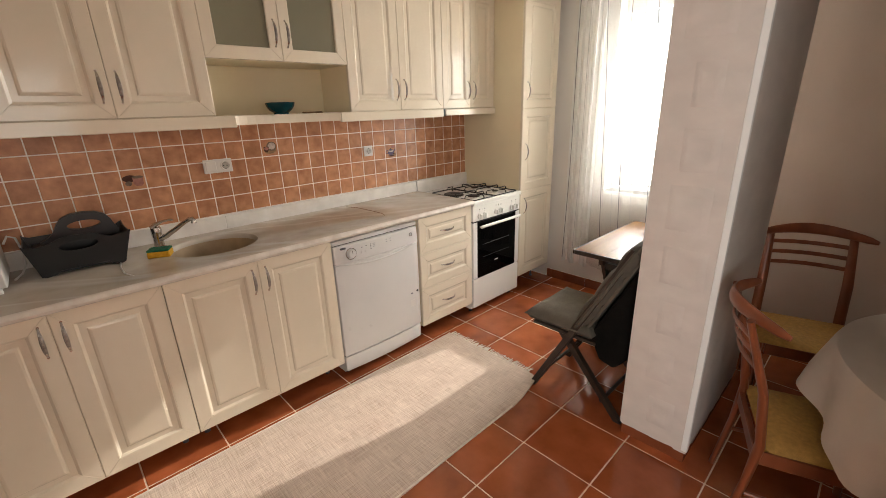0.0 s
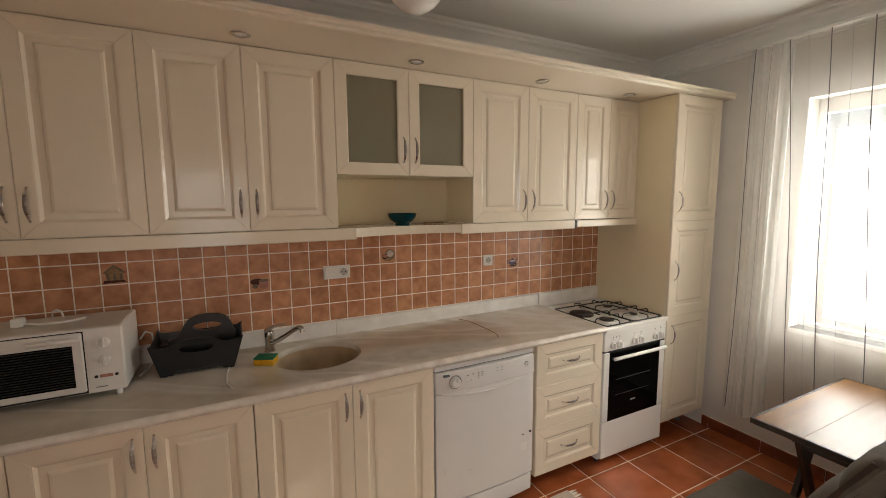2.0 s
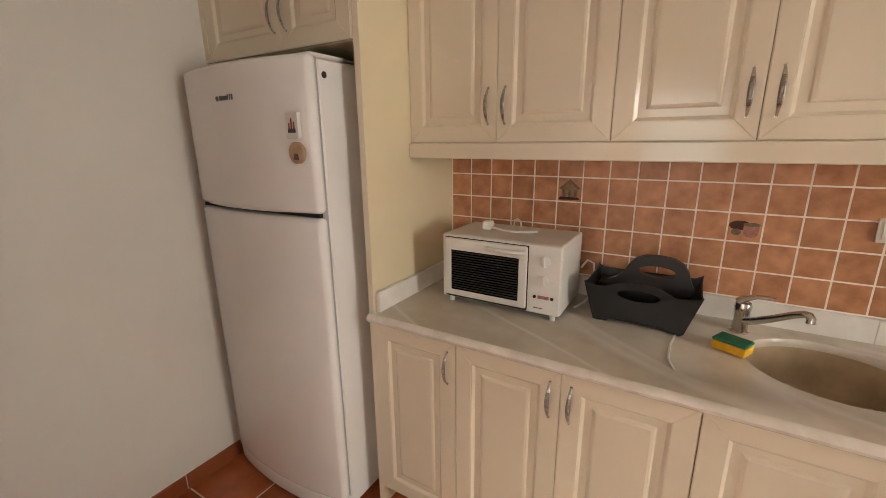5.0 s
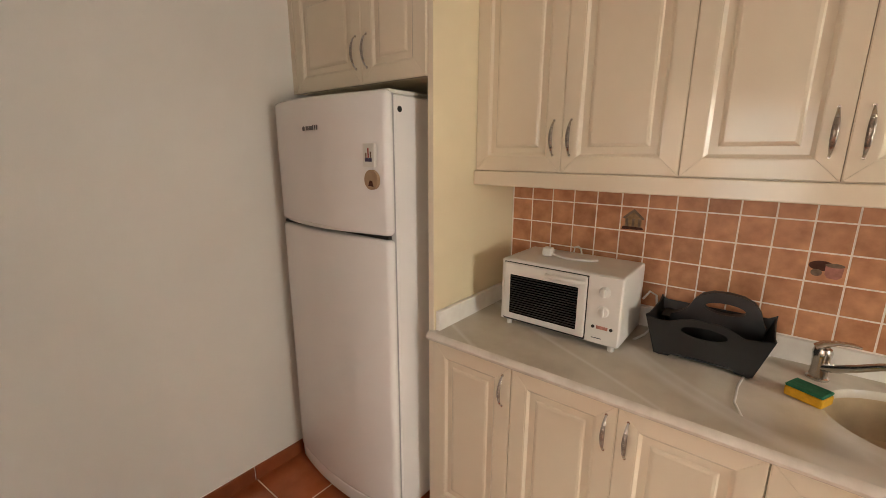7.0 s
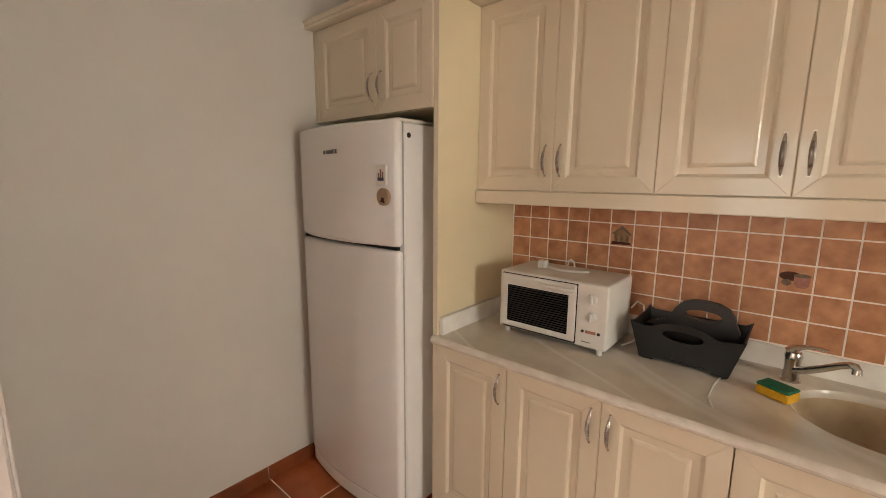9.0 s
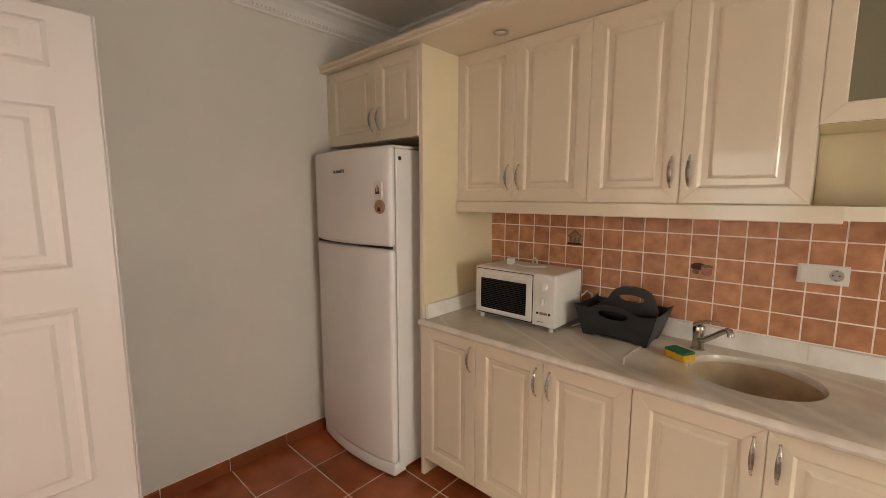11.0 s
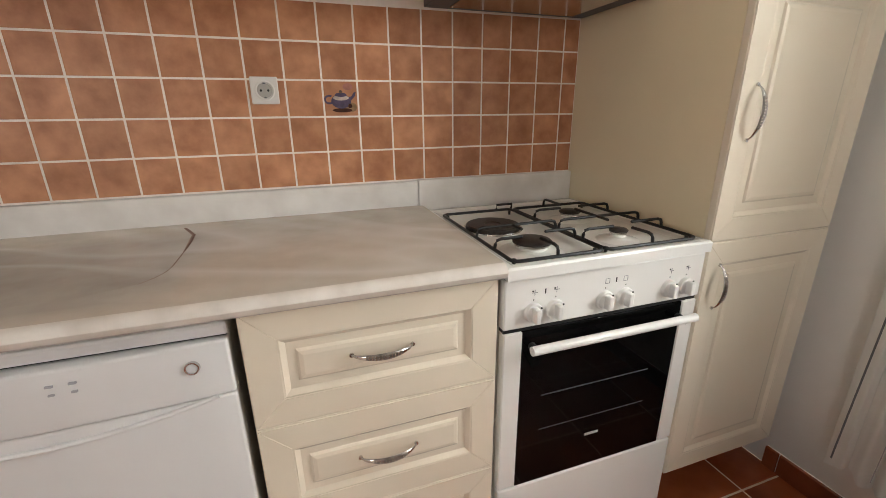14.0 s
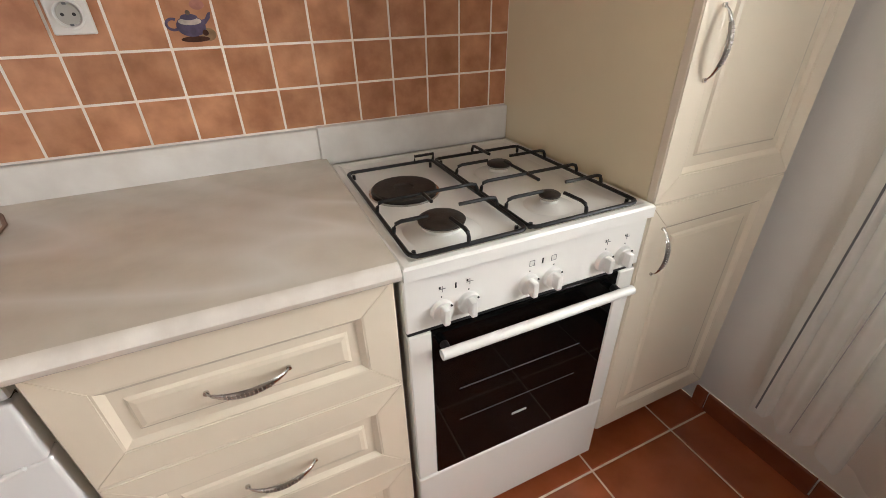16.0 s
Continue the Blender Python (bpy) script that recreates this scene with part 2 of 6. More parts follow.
def sheer(name, clear, colour):
    """Thin cloth: part open weave, part light-scattering threads."""
    m = bpy.data.materials.new(name)
    m.use_nodes = True
    nt = m.node_tree
    n, link = nt.nodes, nt.links.new
    n.remove(n["Principled BSDF"])
    tr, tl, df = n.new("ShaderNodeBsdfTransparent"), n.new("ShaderNodeBsdfTranslucent"), n.new("ShaderNodeBsdfDiffuse")
    tl.inputs[0].default_value = df.inputs[0].default_value = (*colour, 1)
    a, c = n.new("ShaderNodeMixShader"), n.new("ShaderNodeMixShader")
    a.inputs[0].default_value = 0.45
    link(tl.outputs[0], a.inputs[1])
    link(df.outputs[0], a.inputs[2])
    tc, no, mr = n.new("ShaderNodeTexCoord"), n.new("ShaderNodeTexNoise"), n.new("ShaderNodeMapRange")
    no.inputs["Scale"].default_value = 9
    link(tc.outputs["Object"], no.inputs["Vector"])
    mr.inputs["To Min"].default_value, mr.inputs["To Max"].default_value = 1 - clear - 0.08, 1 - clear + 0.08
    link(no.outputs[0], mr.inputs[0])
    link(mr.outputs[0], c.inputs[0])
    link(tr.outputs[0], c.inputs[1])
    link(a.outputs[0], c.inputs[2])
    link(c.outputs[0], n["Material Output"].inputs[0])
    return m


SHEER = sheer("sheer_voile", 0.82, (0.84, 0.83, 0.80))
GATHERED = sheer("gathered_voile", 0.22, (0.93, 0.92, 0.89))
LACE = sheer("white_net", 0.93, (0.95, 0.95, 0.95))
GLASS = bpy.data.materials.new("window_glass")
GLASS.use_nodes = True
gb = GLASS.node_tree.nodes["Principled BSDF"]
gb.inputs["Transmission Weight"].default_value, gb.inputs["Roughness"].default_value, gb.inputs["IOR"].default_value = 1.0, 0.0, 1.45


# ---- building helpers ----
def thing(name, loc=(0, 0, 0), rz=0.0, label="", category="", group="", kind=""):
    ob = new(name)
    ob.empty_display_size = 0.1
    ob.matrix_basis = pose(*loc, 0, 0, rz)
    return tagged(ob, label, category, group, kind)


def part(name, bm, material, parent=None, label="", smooth=False):
    bmesh.ops.recalc_face_normals(bm, faces=bm.faces)
    me = bpy.data.meshes.new(name)
    bm.to_mesh(me)
    bm.free()
    me.materials.append(material)
    if smooth:
        me.polygons.foreach_set("use_smooth", [True] * len(me.polygons))
        me.set_sharp_from_angle(angle=radians(40))
    ob = new(name, me)
    if parent:
        ob.parent = parent
    return tagged(ob, label)


def box(x0, x1, y0, y1, z0, z1, b=0.002, bm=None, seg=1):
    bm = bm or bmesh.new()
    vs = bmesh.ops.create_cube(bm, size=1.0)["verts"]
    for v in vs:
        v.co = Vector(((x0 + x1) / 2 + v.co.x * (x1 - x0), (y0 + y1) / 2 + v.co.y * (y1 - y0), (z0 + z1) / 2 + v.co.z * (z1 - z0)))
    if b:
        edges = list({e for v in vs for e in v.link_edges})
        bmesh.ops.bevel(bm, geom=edges, offset=b, segments=seg, affect="EDGES", profile=0.5)
    return bm


def quad(bm, *pts):
    return bm.faces.new([bm.verts.new(p) for p in pts])


def cyl(p, q, r, r2=None, n=16, bm=None, b=0.0):
    """A round bar from p to q."""
    bm = bm or bmesh.new()
    p, q = Vector(p), Vector(q)
    m = Matrix.Translation((p + q) / 2) @ (q - p).to_track_quat("Z", "Y").to_matrix().to_4x4()
    vs = bmesh.ops.create_cone(bm, cap_ends=True, segments=n, radius1=r, radius2=r if r2 is None else r2, depth=(q - p).length, matrix=m)["verts"]
    if b:
        edges = [e for e in {e for v in vs for e in v.link_edges} if any(len(f.verts) > 4 for f in e.link_faces)]
        bmesh.ops.bevel(bm, geom=edges, offset=b, segments=2, affect="EDGES", profile=0.5)
    return bm


def tube(points, radii, n=10, bm=None, flat=1.0, side=None):
    """A round or flattened bar swept along points; side: the way of the wider axis."""
    bm = bm or bmesh.new()
    pts = [Vector(p) for p in points]
    rings = []
    for i, p in enumerate(pts):
        d = (pts[min(i + 1, len(pts) - 1)] - pts[max(i - 1, 0)]).normalized()
        u = Vector(side) if side else (Vector((0, 0, 1)) if abs(d.z) < 0.9 else Vector((1, 0, 0)))
        u = (u - d * u.dot(d)).normalized()
        v = d.cross(u)
        r = radii[i] if isinstance(radii, (list, tuple)) else radii
        rings.append([bm.verts.new(p + u * (r * math.cos(2 * math.pi * k / n)) + v * (r * flat * math.sin(2 * math.pi * k / n))) for k in range(n)])
    for a, c in zip(rings, rings[1:]):
        for k in range(n):
            bm.faces.new((a[k], a[(k + 1) % n], c[(k + 1) % n], c[k]))
    bm.faces.new(rings[0][::-1]), bm.faces.new(rings[-1])
    return bm


def lathe(profile, centre=(0, 0, 0), n=32, bm=None):
    """A turned body from (radius, height) pairs."""
    bm = bm or bmesh.new()
    cx, cy, cz = centre
    rings = []
    for r, z in profile:
        if r < 1e-6:
            rings.append([bm.verts.new((cx, cy, cz + z))])
        else:
            rings.append([bm.verts.new((cx + r * math.cos(2 * math.pi * k / n), cy + r * math.sin(2 * math.pi * k / n), cz + z)) for k in range(n)])
    for a, c in zip(rings, rings[1:]):
        for k in range(n):
            j = (k + 1) % n
            if len(a) == 1 and len(c) > 1:
                bm.faces.new((a[0], c[k], c[j]))
            elif len(c) == 1 and len(a) > 1:
                bm.faces.new((a[k], a[j], c[0]))
            elif len(a) > 1:
                bm.faces.new((a[k], a[j], c[j], c[k]))
    return bm


def extrude_outline(outline, depth_vec, bm=None):
    """A prism from a closed outline of 3D points."""
    bm = bm or bmesh.new()
    d = Vector(depth_vec)
    a = [bm.verts.new(p) for p in outline]
    c = [bm.verts.new(Vector(p) + d) for p in outline]
    bm.faces.new(a), bm.faces.new(c[::-1])
    for i in range(len(a)):
        j = (i + 1) % len(a)
        bm.faces.new((a[i], c[i], c[j], a[j]))
    return bm


def panel_front(w, h, f=0.058, t=0.02, glazed=False, flat=0.036):
    """A framed front with mitred corners and a raised field, x 0..w, z 0..h, its face at y = -t."""
    bm = bmesh.new()

    def ring(i, y):
        return [Vector((i, y, i)), Vector((w - i, y, i)), Vector((w - i, y, h - i)), Vector((i, y, h - i))]

    def band(a, c):
        va, vc = [bm.verts.new(p) for p in a], [bm.verts.new(p) for p in c]
        for k in range(4):
            j = (k + 1) % 4
            bm.faces.new((va[k], va[j], vc[j], vc[k]))

    band(ring(0, 0), ring(0, -t + 0.003))
    e, o, i, g, deep = ring(0, -t + 0.003), ring(0.003, -t), ring(f, -t), 0.0009, Vector((0, 0.0016, 0))
    n = ring(f + 0.004, -t + 0.001)
    for k in range(4):
        j = (k + 1) % 4
        d = (o[j] - o[k]).normalized() * g
        u = (o[k - 1] - o[k]).normalized() * g
        quad(bm, o[k] + d, o[j] - d, i[j] - d, i[k] + d)
        quad(bm, o[k] + d, i[k] + d, i[k] + deep, o[k] + deep)
        quad(bm, o[k] + u, i[k] + u, i[k] + deep, o[k] + deep)
        quad(bm, e[k], e[j], o[j] + deep, o[j] - d, o[k] + d, o[k] + deep)
        quad(bm, n[k], n[j], i[j] + deep, i[j] - d, i[k] + d, i[k] + deep)
    if glazed:
        band(n, ring(f + 0.006, -t + 0.005))
        band(ring(f + 0.006, -t + 0.005), ring(f + 0.006, 0))
        band(ring(f + 0.006, 0), ring(0, 0))
    else:
        steps = [(f + 0.004, -t + 0.001), (f + 0.014, -t + 0.009), (f + flat, -t + 0.009), (f + flat + 0.005, -t + 0.005), (f + flat + 0.013, -t + 0.003)]
        for p, q in zip(steps, steps[1:]):
            band(ring(*p), ring(*q))
        quad(bm, *ring(*steps[-1]))
        quad(bm, *ring(0, 0))
    bmesh.ops.remove_doubles(bm, verts=bm.verts, dist=1e-5)
    return bm


def bow_handle(length=0.125, upright=True):
    """A bowed pull, widest in its middle; fixed at y = 0, bowing to -y."""
    pts, rad = [], []
    for k in range(15):
        s = k / 14
        pts.append(((s - 0.5) * length, -0.027 * math.sin(math.pi * s) ** 0.65 - 0.002, 0))
        rad.append(0.0026 + 0.0050 * math.sin(math.pi * s))
    bm = tube(pts, rad, 10, flat=0.5, side=(0, 0, 1))
    for f in bm.faces:
        c = f.calc_center_median()
        if abs(c.x) < 0.32 * length and f.normal.y < 0.2 and c.y < -0.02:
            f.material_index = 1
    for k in range(11):
        for j in (-1, 0, 1):
            s = 0.25 + 0.05 * k
            c = Vector(((s - 0.5) * length, -0.027 * math.sin(math.pi * s) ** 0.65 - 0.0055 + 0.0006 * abs(j), j * 0.0034))
            bmesh.ops.create_icosphere(bm, subdivisions=1, radius=0.0015, matrix=Matrix.Translation(c))
    for s in (-0.5, 0.5):
        cyl((s * length * 0.98, 0.0, 0), (s * length * 0.98, -0.004, 0), 0.0045, n=10, bm=bm)
    if upright:
        bmesh.ops.rotate(bm, verts=bm.verts, matrix=Matrix.Rotation(radians(90), 3, "Y"))
    return bm


HANDLE_V, HANDLE_H = None, None


def handle(parent, x, y, z, upright=True):
    """A chrome pull on a front; all pulls share their mesh."""
    global HANDLE_V, HANDLE_H
    shared = HANDLE_V if upright else HANDLE_H
    if shared is None:
        ob = part("handle", bow_handle(upright=upright), CHROME, parent, "bowed chrome pull handle with a beaded dark face", True)
        ob.data.materials.append(INLAY)
        if upright:
            HANDLE_V = ob.data
        else:
            HANDLE_H = ob.data
    else:
        ob = new("handle", shared)
        ob.parent = parent
        tagged(ob, "bowed chrome pull handle with a beaded dark face")
    ob.location = (x, y, z)
    return ob


def front(parent, x0, x1, y, z0, z1, f=0.058, pull=None, upright=True, name="door", glazed=False, flat=0.036):
    """A cabinet front whose face stands at y; pull: (x, z) of its handle."""
    gap = 0.0006
    d = part(name, panel_front(x1 - x0 - 2 * gap, z1 - z0 - 2 * gap, f, 0.02, glazed, flat), CREAM, parent)
    d.location = (x0 + gap, y + 0.02, z0 + gap)
    if glazed:
        w, h = x1 - x0 - 2 * gap, z1 - z0 - 2 * gap
        part("pane", box(f, w - f, -0.010, -0.006, f, h - f, 0), FROST, d, "frosted grey glass pane")
    if pull:
        handle(d, pull[0] - x0 - gap, -0.02, pull[1] - z0 - gap, upright)
    return d


def settle(ob):
    """Sets a thing's origin to the middle of its base, leaving its parts where they stand."""
    pts = []
    for c in ob.children_recursive:
        if c.type == "MESH":
            off = c.location.copy()
            up = c.parent
            while up is not ob:
                off += up.location
                up = up.parent
            pts += [off + v.co for v in c.data.vertices]
    lo = Vector([min(p[k] for p in pts) for k in range(3)])
    hi = Vector([max(p[k] for p in pts) for k in range(3)])
    base = Vector(((lo.x + hi.x) / 2, (lo.y + hi.y) / 2, lo.z))
    for c in ob.children:
        c.location -= base
    ob.location = ob.location + base
    return ob


# ---- the rooms ----
WIN_Y0, WIN_Y1, WIN_Z0, WIN_Z1 = -1.64, -1.075, 0.88, 2.26


def structure(name, bm, material, label="", smooth=False):
    return tagged(part(name, bm, material, None, label, smooth), kind="structure")


def walls():
    structure("wall_north", box(XW - 0.15, XE + 0.2, 0, 0.15, 0, ZC + 0.1, 0), WALL)
    structure("wall_west", box(XW - 0.15, XW, YS - 0.15, 0, 0, ZC + 0.1, 0), WALL)
    structure("wall_dining_east", box(XE, XE + 0.2, YD - 0.15, -2.14, 0, ZC + 0.1, 0), WALL_WARM)
    bm = box(XE, XE + 0.2, -2.14, WIN_Y0, 0, ZC + 0.1, 0)
    box(XE, XE + 0.2, WIN_Y1, 0, 0, ZC + 0.1, 0, bm)
    box(XE, XE + 0.2, WIN_Y0, WIN_Y1, 0, WIN_Z0, 0, bm)
    box(XE, XE + 0.2, WIN_Y0, WIN_Y1, WIN_Z1, ZC + 0.1, 0, bm)
    structure("wall_east", bm, WALL)
    bm = box(XW, 0.60, YS - 0.15, YS, 0, ZC + 0.1, 0)
    box(0.60, 2.55, YS - 0.15, YS, 2.11, ZC + 0.1, 0, bm)
    structure("wall_south", bm, WALL)
    # assumed unseen walls that keep the hall lamp off the dining corner
    structure("wall_dining_west", box(2.55, 2.70, YD, YS, 0, ZC + 0.1, 0), WALL_WARM)
    structure("wall_dining_south", box(2.70, XE, -4.15, -4.0, 0, ZC + 0.1, 0), WALL_WARM)
    # the hall behind the kitchen, with an assumed wide window in its west wall and a small one in its south wall
    bm = box(XW - 0.15, 0.95, YD - 0.15, YD, 0, ZC + 0.1, 0)
    box(1.85, 2.70, YD - 0.15, YD, 0, ZC + 0.1, 0, bm)
    box(0.95, 1.85, YD - 0.15, YD, 0, 0.88, 0, bm)
    box(0.95, 1.85, YD - 0.15, YD, 2.12, ZC + 0.1, 0, bm)
    box(XW - 0.15, XW, YD, -4.80, 0, ZC + 0.1, 0, bm)
    box(XW - 0.15, XW, -3.24, YS - 0.15, 0, ZC + 0.1, 0, bm)
    box(XW - 0.15, XW, -4.80, -3.24, 0, 0.82, 0, bm)
    box(XW - 0.15, XW, -4.80, -3.24, 2.28, ZC + 0.1, 0, bm)
    structure("wall_hallway", bm, WALL_WARM)
    structure("ceiling", box(XW - 0.15, XE + 0.2, YD - 0.15, 0.15, ZC, ZC + 0.12, 0), CEIL)
    structure("ground", box(-40, 45, -45, 40, -0.60, -0.50, 0), GROUT, "pale ground outside the house")
    # the short wall between kitchen and dining corner, with ragged filler at its foot
    bm = bmesh.new()
    n = 26
    x0, x1, y0, y1, zt = 3.192, 4.04, -2.270, -1.975, ZC
    rng = random.Random(4)
    loop = [(x0, y0 + (y1 - y0) * k / n) for k in range(n)] + [(x0 + (x1 - x0) * k / n, y1) for k in range(n)] \
        + [(x1, y1 + (y0 - y1) * k / n) for k in range(n)] + [(x1 + (x0 - x1) * k / n, y0) for k in range(n)]
    foot = [bm.verts.new((x, y, 0.055 + 0.02 * rng.random())) for x, y in loop]
    top = [bm.verts.new((x, y, zt)) for x, y in loop]
    for k in range(len(loop)):
        j = (k + 1) % len(loop)
        bm.faces.new((foot[k], foot[j], top[j], top[k]))
    bm.faces.new(foot)
    stub = structure("wall_stub", bm, PILLAR)
    for k in range(11):
        za, w, s = 0.13 + 0.232 * k, rng.uniform(0.050, 0.085), rng.uniform(-0.025, 0.025)
        yc, h = (y0 + y1) / 2 + s, rng.uniform(0.15, 0.185)
        pb = bmesh.new()
        rs = []
        for i, e in ((0.0, 0.001), (0.012, -0.0038), (0.028, -0.0054), (0.038, -0.0026)):
            rs.append([pb.verts.new((x0 + e, y, z)) for y, z in ((yc - w + i, za + i), (yc + w - i, za + i * 1.3), (yc + w - i * 0.8, za + h - i), (yc - w + i, za + h - i * 1.2))])
        for r, q in zip(rs, rs[1:]):
            for j in range(4):
                pb.faces.new((r[j], r[(j + 1) % 4], q[(j + 1) % 4], q[j]))
        pb.faces.new(rs[-1])
        part("filler_patch", pb, PILLAR, stub, smooth=True)
    structure("wall_stub_core", box(x0 + 0.008, x1 - 0.008, y0 + 0.008, y1 - 0.008, 0, 0.10, 0), SKIRT_TILE)
    structure("trim_corner_bead", box(x0 - 0.003, x0 + 0.022, y0 - 0.004, y0 + 0.02, 0.07, ZC, 0.002), PLASTER)


def cornice(name, a, b, inward):
    """Moulded plaster cornice from a to b under the ceiling, stepping out along inward."""
    prof = [(0.0, -0.14), (0.012, -0.14), (0.016, -0.128), (0.026, -0.122), (0.028, -0.105), (0.040, -0.080), (0.062, -0.050), (0.085, -0.036),
            (0.088, -0.022), (0.105, -0.016), (0.108, 0.0), (0.0, 0.0)]
    a, b, w = Vector(a), Vector(b), Vector(inward)
    bm = extrude_outline([a + w * p + Vector((0, 0, q)) for p, q in prof], b - a)
    d = (b - a).normalized()
    k = 0.02
    while k < (b - a).length - 0.02:
        c = a + d * k + w * 0.030 + Vector((0, 0, -0.114))
        bmesh.ops.create_icosphere(bm, subdivisions=1, radius=0.009, matrix=Matrix.Translation(c))
        k += 0.024
    structure(name, bm, PLASTER)


def skirting(a, b, inward, h=0.078):
    """Tiled skirting: one terracotta piece after another along a wall."""
    a, b, w = Vector(a), Vector(b), Vector(inward)
    base = structure("baseboard", extrude_outline([a, a + w * 0.006, a + w * 0.006 + Vector((0, 0, h)), a + Vector((0, 0, h))], b - a), WALL_GROUT)
    d, length, k = (b - a).normalized(), (b - a).length, 0.0
    while k < length:
        e = min(k + 0.338, length)
        if e - k > 0.02:
            p = a + d * k + w * 0.006
            o = [p, p + w * 0.008, p + w * 0.008 + Vector((0, 0, h - 0.003)), p + w * 0.005 + Vector((0, 0, h)), p + Vector((0, 0, h))]
            part("skirting_tile", extrude_outline(o, d * (e - k)), SKIRT_TILE, base)
        k += 0.343


walls()
cornice("trim_cornice_west", (XW, YS, ZC), (XW, 0, ZC), (1, 0, 0))
cornice("trim_cornice_north", (XW, 0, ZC), (XE, 0, ZC), (0, -1, 0))
cornice("trim_cornice_east", (XE, YD, ZC), (XE, 0, ZC), (-1, 0, 0))
skirting((XW, -1.945 - 0.086, 0), (XW, -0.002, 0), (1, 0, 0))
skirting((XE, -2.74 + 0.045, 0), (XE, -0.64 + 0.045, 0), (-1, 0, 0))
skirting((XE, -4.9, 0), (XE, -2.75, 0), (-1, 0, 0))


def window():
    w = thing("window_1", label="white plastic window with one sash in the outer wall", category="window", kind="structure")
    y0, y1, z0, z1, xo = WIN_Y0, WIN_Y1, WIN_Z0, WIN_Z1, XE + 0.12
    bm = box(xo, xo + 0.06, y0, y0 + 0.05, z0, z1)
    box(xo, xo + 0.06, y1 - 0.034, y1, z0, z1, 0.002, bm)
    box(xo, xo + 0.06, y0 + 0.05, y1 - 0.034, z0, z0 + 0.022, 0.002, bm)
    box(xo, xo + 0.06, y0 + 0.05, y1 - 0.034, z1 - 0.085, z1, 0.002, bm)
    part("window_frame", bm, WHITE_PLASTIC, w)
    p = part("pane", box(xo + 0.026, xo + 0.032, y0 + 0.05, y1 - 0.034, z0 + 0.022, z1 - 0.085, 0), GLASS, w, "clear glass pane")
    p.visible_shadow = False
    part("window_sill", box(XE - 0.004, xo, y0 - 0.004, y1 + 0.004, z0 - 0.03, z0, 0.003), UPSTAND, w, "pale marble sill")
    settle(w)


window()


def cloth_sheet(y0, y1, z0, z1, x, amp, folds, hem, ny=160, nz=14, seed=1, top_wave=0.0):
    """A hanging cloth in folds along y, with an uneven hem."""
    rng = random.Random(seed)
    ph = [rng.uniform(0, 6.3) for _ in range(4)]
    bm = bmesh.new()
    grid = []
    for i in range(ny + 1):
        s = i / ny
        a = 2 * math.pi * folds * (s + 0.02 * math.sin(7 * s + ph[0]))
        wave = math.sin(a) + 0.35 * math.sin(2.3 * a + ph[1]) + 0.3 * math.sin(0.41 * a + ph[2])
        col = []
        for k in range(nz + 1):
            v = k / nz
            zb = z0 + hem * math.sin(a * 0.5 + ph[3])
            zt = z1 + top_wave * math.sin(a * 0.5 + ph[1])
            amp_v = amp * (0.55 + 0.6 * (1 - v))
            col.append(bm.verts.new((x + amp_v * wave, y0 + (y1 - y0) * s + 0.012 * math.sin(a + 1.0) * (1 - v), zb + (zt - zb) * v)))
        grid.append(col)
    for a, b in zip(grid, grid[1:]):
        for k in range(nz):
            bm.faces.new((a[k], b[k], b[k + 1], a[k + 1]))
    return bm


def curtains():
    c = thing("sheer_curtain", label="long white sheer curtain hanging in folds before the window", category="curtain")
    part("cloth", cloth_sheet(-2.13, -1.025, 0.24, 2.585, 4.60, 0.017, 8, 0.018, 200), SHEER, c, smooth=True)
    part("gathered_cloth", cloth_sheet(-1.030, -0.80, 0.24, 2.585, 4.60, 0.018, 4, 0.018, 120, 14, 3), GATHERED, c, "closely gathered end of the curtain", True)
    for k, lean in enumerate((0.02, -0.14, -0.09, -0.12, -0.12, -0.12, -0.12)):
        yt = -0.845 - 0.178 * k
        for off, r, m, words in ((0.0, 0.0023, GREY_MARK, "thin dark thread stripe"), (-0.088, 0.0012, PALE_MARK, "faint grey thread stripe")):
            pts = [(4.560 + 0.004 * math.sin(5 * v + k), yt + off + lean * v + 0.006 * math.sin(7 * v + 2 * k), 2.58 - v * 2.30) for v in [j / 12 for j in range(13)]]
            part("thread_stripe", tube(pts, r, 6, flat=0.35, side=(0, 1, 0)), m, c, words)
    settle(c)
    part("curtain_track", box(4.57, 4.63, -2.18, -0.72, 2.585, 2.60, 0.003), WHITE_PLASTIC)
    tagged(bpy.data.objects["curtain_track"], "white curtain track under the cornice", "curtain rail")
    n = part("net_curtain", cloth_sheet(-1.63, -1.085, 0.885, 2.15, 4.68, 0.006, 5, 0.026, 80, 10, 5, 0.012), LACE, None, smooth=True)
    tagged(n, "short white net curtain on the window sash", "curtain")


curtains()


